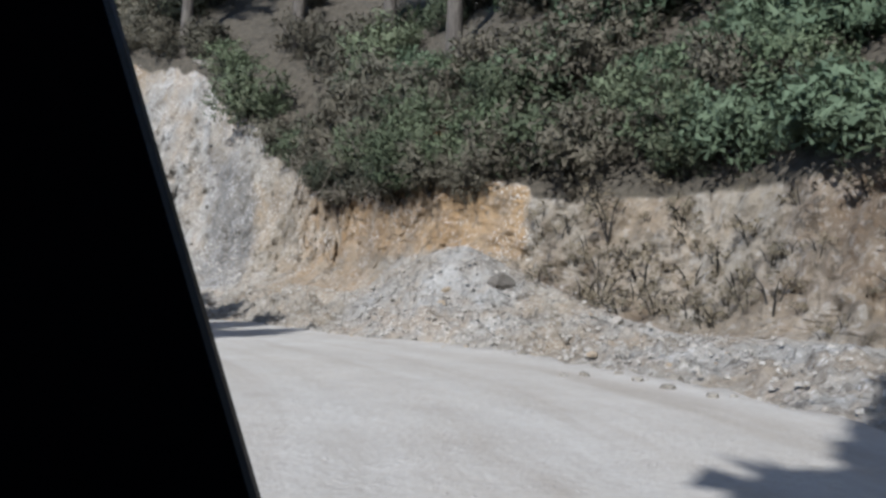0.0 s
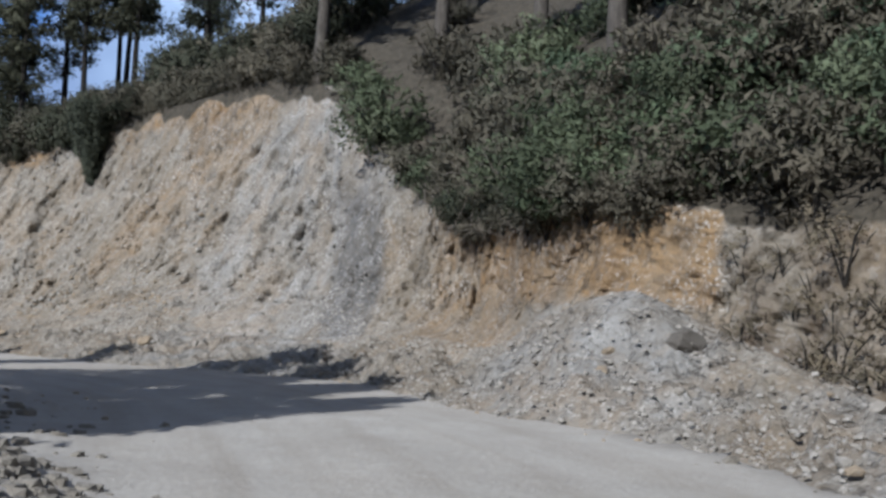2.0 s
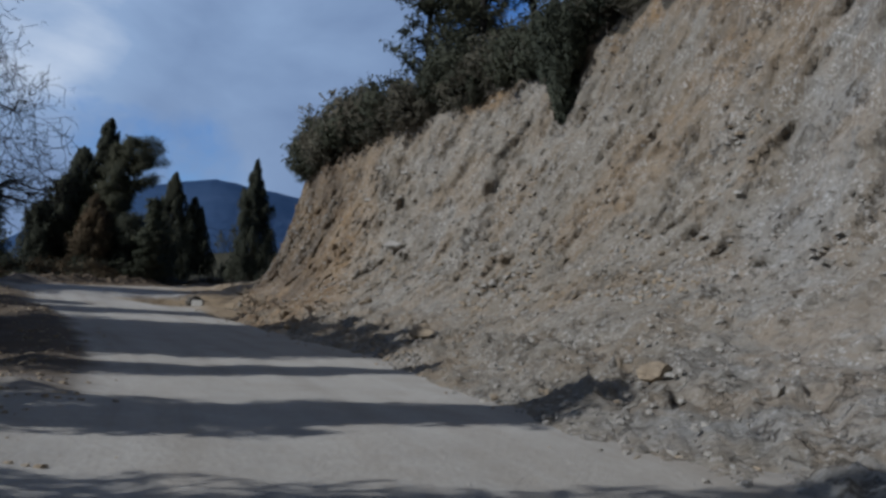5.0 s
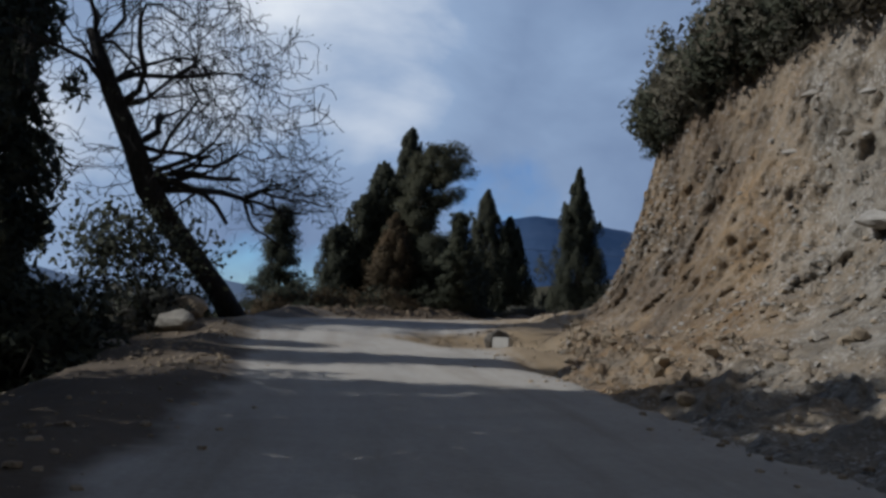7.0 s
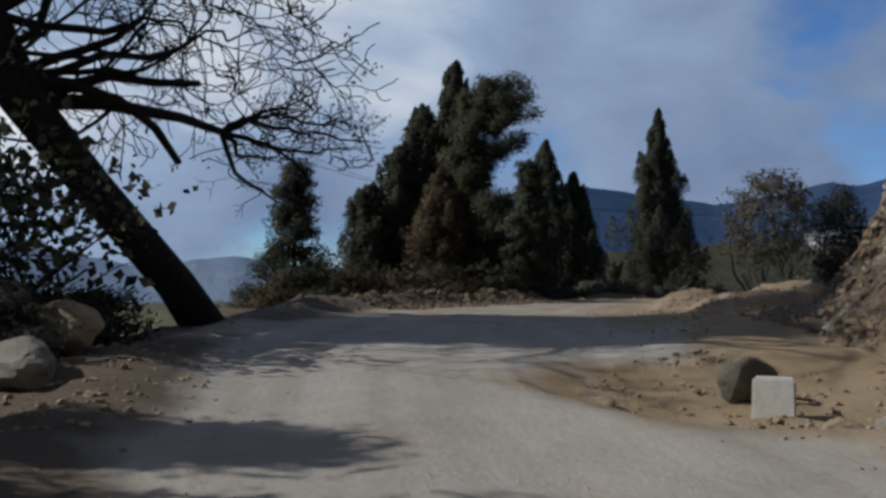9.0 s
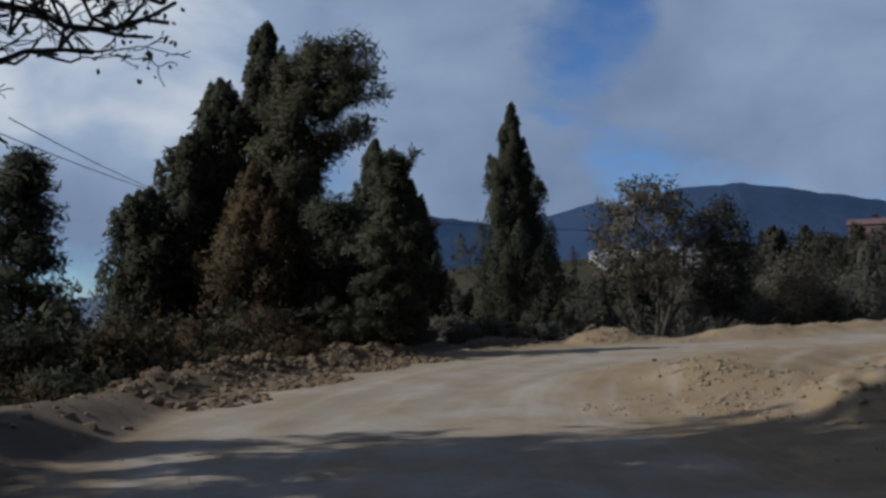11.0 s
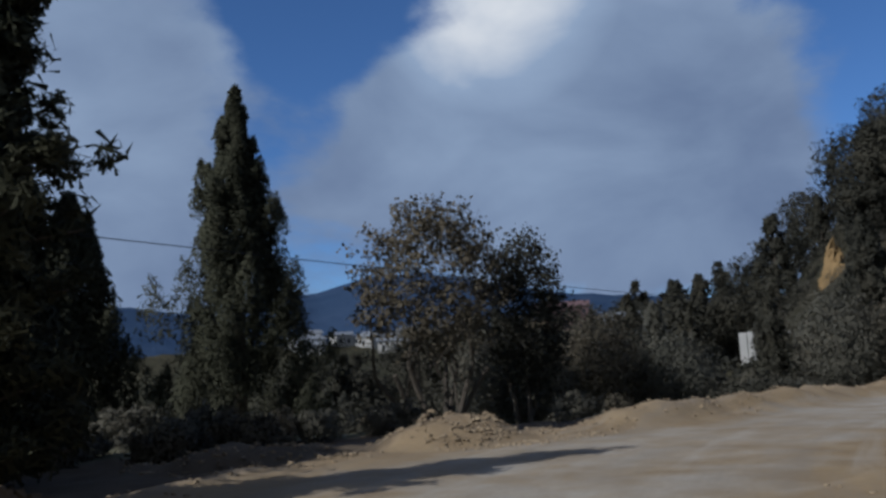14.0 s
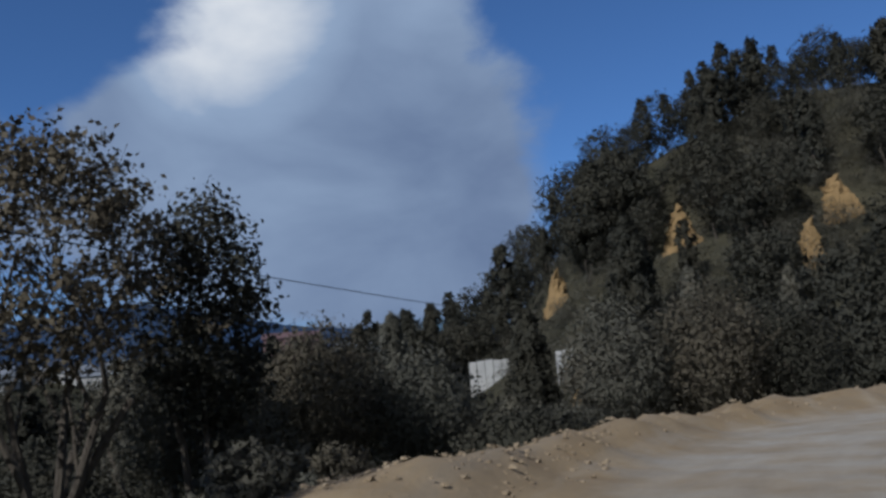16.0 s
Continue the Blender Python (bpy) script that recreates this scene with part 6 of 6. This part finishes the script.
# no haze in the air here; the ridges carry it in their colour
ridge("far_ridge", FAR_HILL, "wooded mountain ridge beyond the valley, blue haze painted into its colour", 1500, ((96, -3.0), (80, -2.2), (72, -1.0), (67, 0.6), (62, 3.0), (58, 5.0), (54, 5.9), (48, 5.0), (44, 4.4), (40, 5.0), (38, 5.6), (36, 5.3), (33, 6.2), (29, 6.4), (25, 5.6), (20, 4.6), (10, 3.6), (-10, 4), (-40, 5)), 0.5, 3)
ridge("pale_ridge", FAR_PALE, "far mountain ridge low over the valley, haze painted into its pale colour", 3200, ((150, 1.5), (110, 0.6), (90, -0.6), (78, -0.4), (66, 0.6), (50, 1.0), (30, 1.0)), 0.4, 8, -120)


ridge("valley_ridge", FAR_HAZE, "low hills in the valley, pale blue haze painted into their colour", 700, ((160, 1.6), (120, 0.9), (108, 0.2), (100, 2.4), (94, 1.2), (88, 1.9), (81, 0.4), (75, 1.1), (67, -0.3), (58, -1.4), (46, -3.0)), 0.55, 21, -34)


# the wooded hill is laid out small and set further off from the end of the walk
HILL_AT = Vector((-58.1, 57.7, 1.9))
SET_OFF = Matrix.Translation(HILL_AT) @ Matrix.Scale(2.6, 4) @ Matrix.Translation(-HILL_AT)


def set_off(ob):
    ob.matrix_basis = SET_OFF @ ob.matrix_basis
    return ob


def near_hill(x, y):
    """The wooded hill that the road runs towards: it climbs to the east."""
    crest = np.interp(x, [-150, -99, -86, -76, -69, -63, -58, -48, -37, -20, 10, 60], [0, 2, 2.5, 4.2, 9, 17, 24, 29.5, 33, 35, 38, 40])
    crest = crest + 1.2 * fractal(x * 0.06, y * 0.06, 3, 90)
    front = step(80, 172, y)
    return -9 + (crest + 9) * (0.35 * front + 0.65 * front ** 1.3)


hx, hy = np.linspace(-150, 130, 110), np.linspace(86, 300, 90)
HX, HY = np.meshgrid(hx, hy, indexing="ij")
hz = near_hill(HX.ravel(), HY.ravel()) + 1.5 * fractal(HX.ravel() * 0.08, HY.ravel() * 0.08, 4, 91)
ii = (np.arange(109)[:, None] * 90 + np.arange(89)[None, :]).ravel()
tagged(set_off(new("wooded_hill", mesh_from("wooded_hill", np.stack([HX.ravel(), HY.ravel(), hz], 1), np.stack([ii, ii + 90, ii + 91, ii + 1], 1), HILLSIDE, True))), "scrubby wooded hill above the road with bare earth scars", "hill", kind="structure")


def hill_z(x, y):
    return float(near_hill(np.array([x]), np.array([y]))[0])


SCARS = ((-62.3, 137, 2.2, 3.0), (-51.2, 133.6, 2.8, 3.6), (-38.9, 130.5, 3.0, 3.6), (-64.5, 114, 1.2, 4), (-60, 111.5, 1.5, 4), (-51, 117, 1.6, 2), (-42.5, 126, 1.6, 2.6))
OPEN = [(x, y, 0.6 * w + 0.8) for x, y, w, h in SCARS] + [(-67.7, 133, 2.8), (-60.3, 122.7, 2.6)]
far_masters = []
for k in range(5):
    far_masters.append(make_broadleaf("hill_tree", 0, 0, 0.15, 8.5, 3.0, 800 + k, LEAF_HILL, "dark crowded tree on the wooded hill", 2, 3400, 0.225, 1, group="trees on the wooded hill", single=True))
for k in range(2):
    far_masters.append(make_cypress("hill_cypress", 0, 0, 10, 1.7, 810 + k, LEAF_HILL, "dark conifer on the wooded hill", 2600, 0.26, 0, power=0.5, group="trees on the wooded hill", single=True))
def foliage_of(tree):
    """Crown of a tree as arrays: points, faces, the leaves' facing."""
    me = [c for c in tree.children if c.name.startswith("crown")][0].data
    v = np.empty(len(me.vertices) * 3, np.float32)
    me.vertices.foreach_get("co", v)
    n = np.empty(len(me.vertices) * 3, np.float32)
    me.vertices.foreach_get("normal", n)
    f = np.empty(len(me.loops), np.int32)
    me.loops.foreach_get("vertex_index", f)
    return v.reshape(-1, 3), f.reshape(-1, 3), n.reshape(-1, 3)


crowns = [foliage_of(m) for m in far_masters]


def woods(name, label, spots, material, thin):
    """Crowded far trees in one mesh: (which crown, place, turn, width, height) each."""
    vs, fs, ns_, o = [], [], [], 0
    for which, p, a, w, h in spots:
        v, f, n = crowns[which]
        v, n = v.reshape(-1, 3, 3)[::thin].reshape(-1, 3), n.reshape(-1, 3, 3)[::thin].reshape(-1, 3)
        f = np.arange(len(v)).reshape(-1, 3)[:, ::-1]
        r = np.array([[math.cos(a), -math.sin(a), 0], [math.sin(a), math.cos(a), 0], [0, 0, 1]])
        q = (v @ r.T) * np.array([[w, w, h]]) + np.array([p])
        vs.append(q)
        fs.append(f + o)
        ns_.append(unit((q - np.array([p]) - np.array([[0, 0, 4.0 * h]])) + 0.25 * w * (n @ r.T)))
        o += len(v)
    me = mesh_from(name, np.concatenate(vs), np.concatenate(fs), material, normals=np.concatenate(ns_))
    return tagged(new(name, me), label, "trees", kind="stuff")


rng = np.random.default_rng(88)
placed, far_spots = 0, []
for k in range(520):
    x, y = -112 + 140 * rng.random(), 99 + 80 * rng.random()
    if any(abs(x - cx) < w and -7 < y - cy < 5 for cx, cy, w in OPEN) or (-0.17 < (x + 58.1) / (y - 57.7) < 0.02 and y < 132 and hill_z(x, y) + 4.5 > 0.7):
        continue
    m = far_masters[placed % 7]
    s = 0.55 + 0.5 * rng.random()
    a = rng.random() * 6.28
    p = (x, y, hill_z(x, y) - 0.4)
    if y > 150 or placed > 285 or x > 5:
        far_spots.append((k % 7, p, a, s, s))
        continue
    turn = SET_OFF @ Matrix.Translation(p) @ Matrix.Rotation(a, 4, "Z") @ Matrix.Diagonal((s, s, s, 1))
    if placed < 7:
        m.matrix_basis = turn
    else:
        keep = m.scale.copy()
        m.scale = (1, 1, 1)
        copy_thing(m, turn)
        m.scale = keep
    placed += 1
set_off(woods("distant_woods", "dark crowded trees along the crest of the hill", far_spots, LEAF_HILL, 2))
scrub = []
for k in range(760):
    cx, cy, w, h = SCARS[k % len(SCARS)]
    a = rng.random() * 6.28
    q = 1.0 + 2.2 * rng.random()
    x, y = cx + (w * 0.62 + 0.3) * q * math.cos(a), cy + h * 0.45 + (h * 0.8 + 1.5) * q * math.sin(a)
    if y > 99:
        q = 0.14 + 0.2 * rng.random()
        scrub.append((k % 5, (x, y, hill_z(x, y) - 0.3), a, q * 1.3, q))
for k in range(150):
    x, y = -47 + 17 * rng.random(), 134.5 + 18 * rng.random()
    q = 0.22 + 0.22 * rng.random()
    scrub.append((k % 5, (x, y, hill_z(x, y) - 0.3), 6.28 * rng.random(), q * 1.2, q))
set_off(woods("hill_scrub", "low dusty scrub round the bare slips of the hill, haze put into its colour", scrub, LEAF_HAZE, 9))


make_cypress("valley_cypress", -55.7, 102.5, 15.6, 2.4, 440, LEAF_HILL, "tall dark conifer below the far road", 26000, 0.13, -6.0, power=0.6, group="dusty trees below the road")
make_cypress("valley_cypress", -60.6, 97.0, 7.4, 1.3, 441, LEAF_HILL, "dark conifer below the far road", 12000, 0.12, -2.5, power=0.6, group="dusty trees below the road")


def earth_scar(x, y, w, h, seed):
    """A bare slip of yellow earth on the hill."""
    rng = np.random.default_rng(seed)
    verts, n = [], 15
    for i in range(n):
        for j in range(n):
            a, b = i / (n - 1) - 0.5, j / (n - 1)
            px = x + w * a * (1.1 - 0.6 * b) + 0.22 * rng.normal()
            py = y + h * b * 0.9
            verts.append((px, py, hill_z(px, py) + 2.2 * math.sin(math.pi * b) * (1 - 2 * abs(a)) + h * 0.35 * b + 0.22 * rng.normal()))
    faces = [(i * n + j, (i + 1) * n + j, (i + 1) * n + j + 1, i * n + j + 1) for i in range(n - 1) for j in range(n - 1)]
    return tagged(new("earth_scar", mesh_from("earth_scar", verts, faces, SCAR)), "bare slip of yellow earth among the trees", "earth", "earth slips")


for k, (x, y, w, h) in enumerate(SCARS):
    set_off(earth_scar(x, y, w, h, 900 + k))


def house(name, x, y, z, w, d, h, turn, wall, label, storeys=1, roof=None):
    """A small hill house: walls, pitched roof, windows."""
    ob = empty_at(name, (x, y, z), label, "house", "houses across the valley")
    ob.rotation_euler = (0, 0, radians(turn))
    bm = bmesh.new()
    bmesh.ops.create_cube(bm, size=1)
    for v in bm.verts:
        v.co = Vector((v.co.x * w, v.co.y * d, (v.co.z + 0.5) * (h + 4) - 4))
    me = bpy.data.meshes.new("wall")
    bm.to_mesh(me)
    bm.free()
    me.materials.append(wall)
    child("wall", me, ob)
    e, r = 0.5, h * 0.28
    rv = [(-w / 2 - e, -d / 2 - e, h), (w / 2 + e, -d / 2 - e, h), (w / 2 + e, d / 2 + e, h), (-w / 2 - e, d / 2 + e, h), (-w / 2 - e, 0, h + r), (w / 2 + e, 0, h + r)]
    child("roof", mesh_from("roof", rv, [(0, 1, 5, 4), (2, 3, 4, 5), (0, 4, 3), (1, 2, 5), (3, 2, 1, 0)], roof or ROOF_MAT), ob)
    count = max(2, int(w / 2.6))
    for s in range(storeys):
        for k in range(count):
            cx, cz = -w / 2 + (k + 0.5) * w / count, (s + 0.5) * h / storeys
            wv = [(cx + a * 0.5, -d / 2 - b, cz + c * 0.6) for b in (0.06, -0.02) for a, c in ((-1, -1), (1, -1), (1, 1), (-1, 1))]
            child("window", mesh_from("window", wv, [(0, 1, 2, 3), (4, 7, 6, 5), (0, 4, 5, 1), (1, 5, 6, 2), (2, 6, 7, 3), (3, 7, 4, 0)], GLASS_DARK), ob)
    return ob


TOWN = ((75, -4), (60, 0.6), (45, 1.9), (36, 2.2), (28, 2.1), (24, 2.3), (21, 2.8), (18, 2.4), (12, 2.2), (0, 2.6), (-20, 3))
ridge("town_slope", HILLSIDE, "scrubby slope across the valley dotted with houses", 300, TOWN, 0.4, 15, -22)


def town_place(b, t):
    """A place on the town's slope by bearing and share of its height."""
    e = float(np.interp(-b, [-p[0] for p in TOWN], [p[1] for p in TOWN]))
    d = 300 * (1 - 0.4 * (1 - t))
    return (-45 - d * math.sin(radians(b)), 40 + d * math.cos(radians(b)), -22 + (2.2 + 300 * math.tan(radians(e)) + 22) * t ** 0.75 - 0.6)


rng = np.random.default_rng(64)
x, y, z = town_place(21.3, 0.90)
house("red_house", x, y, z, 16, 9, 7.0, 18, PINK_WALL, "red-walled house with a red roof on the ridge across the valley", 2, PINK_WALL)
for k in range(64):
    b = 14 + 5 * rng.random() if k % 2 else 26 + 12 * rng.random()
    x, y, z = town_place(b, 0.84 + 0.16 * rng.random())
    house("white_house", x, y, z, 4 + 4 * rng.random(), 5, 2.6 + 1.6 * rng.random(), b + 25 * rng.normal(), WHITE_WALL, "small whitewashed house on the far slope", 1)
town_spots = []
for k in range(60):
    b = 8 + 40 * rng.random()
    x, y, z = town_place(b, 0.72 + 0.28 * rng.random())
    q = 0.4 + 0.35 * rng.random()
    town_spots.append((k % 7, (x, y, z - 0.3), rng.random() * 6.28, q, q))
woods("town_trees", "scattered trees among the houses across the valley", town_spots, LEAF_HILL, 6)


def retaining_wall(x0, x1, y, z, h):
    ob = new("retaining_wall")
    ob.location = ((x0 + x1) / 2, y, z)
    tagged(ob, "pale whitewashed retaining wall half hidden by trees", "wall", "walls on the wooded hill")
    n = 6
    w = (x1 - x0) / n
    for k in range(n):
        bm = bmesh.new()
        bmesh.ops.create_cube(bm, size=1)
        top = h * (0.96 + 0.06 * ((k * 7) % 5) / 5)
        for v in bm.verts:
            v.co = Vector((-(x1 - x0) / 2 + w * (k + 0.5) + v.co.x * (w - 0.02), v.co.y * 0.8 + 0.03 * (k % 2), (v.co.z + 0.5) * (top + 3) - 3))
        bmesh.ops.bevel(bm, geom=list(bm.edges), offset=0.06, segments=1, affect="EDGES")
        me = bpy.data.meshes.new("panel")
        bm.to_mesh(me)
        bm.free()
        me.materials.append(WHITE_WALL)
        child("panel", me, ob)
    return ob


set_off(retaining_wall(-69.8, -65.6, 133.1, 1.6, 2.5))
set_off(retaining_wall(-61.8, -58.8, 122.7, 2.0, 2.1))


def cable(name, a, b, sag):
    pts = [Vector(a).lerp(Vector(b), t) - Vector((0, 0, sag * 4 * t * (1 - t))) for t in np.linspace(0, 1, 24)]
    v, f = tube(pts, [0.014] * 24, 5)
    return tagged(new(name, mesh_from(name, v, f, WIRE)), "thin black overhead cable across the valley", "cable", "overhead cables")


cable("overhead_cable", (-62.9, 40.4, 6.5), (-83.0, 55.0, 7.5), 0.1)
cable("overhead_cable", (-62.9, 41.4, 6.6), (-83.0, 54.4, 7.7), 0.1)
cable("overhead_cable", (-73.3, 48.4, 5.9), (-59.8, 105.1, 4.9), 0.25)


def car_pillar():
    """The dark window pillar that stands beside the first view, its foot on the road."""
    ob = empty_at("car_pillar", (-1.0, 1.199, height(-1.0, 1.199)), "black slanting car window pillar with a grey seal", "car part")
    z0 = ob.location.z
    edge = [(-0.499, 0.6), (-0.54, 0.751), (-0.722, 1.425), (-0.846, 1.792), (-0.973, 2.165), (-1.071, 2.447), (-1.175, 2.747)]

    def strip(inner, outer, thick, shift):
        v = []
        for x, z in edge:
            v += [(x - inner - ob.location.x, -thick + shift, z - z0), (x - outer - ob.location.x, -thick + shift, z - z0), (x - outer - ob.location.x, thick + shift, z - z0), (x - inner - ob.location.x, thick + shift, z - z0)]
        f = []
        for i in range(len(edge) - 1):
            for k in range(4):
                a, b = i * 4 + k, i * 4 + (k + 1) % 4
                f.append((a, b, b + 4, a + 4))
        f += [(3, 2, 1, 0), tuple(len(edge) * 4 - 4 + k for k in range(4))]
        return v, f

    v, f = strip(0.012, 1.15, 0.02, 0.0)
    child("panel", mesh_from("panel", v, f, BLACK_TRIM), ob)
    v, f = strip(0.0, 0.011, 0.012, -0.012)
    child("seal", mesh_from("seal", v, f, SEAL), ob, "grey rubber seal")
    return ob


car_pillar()
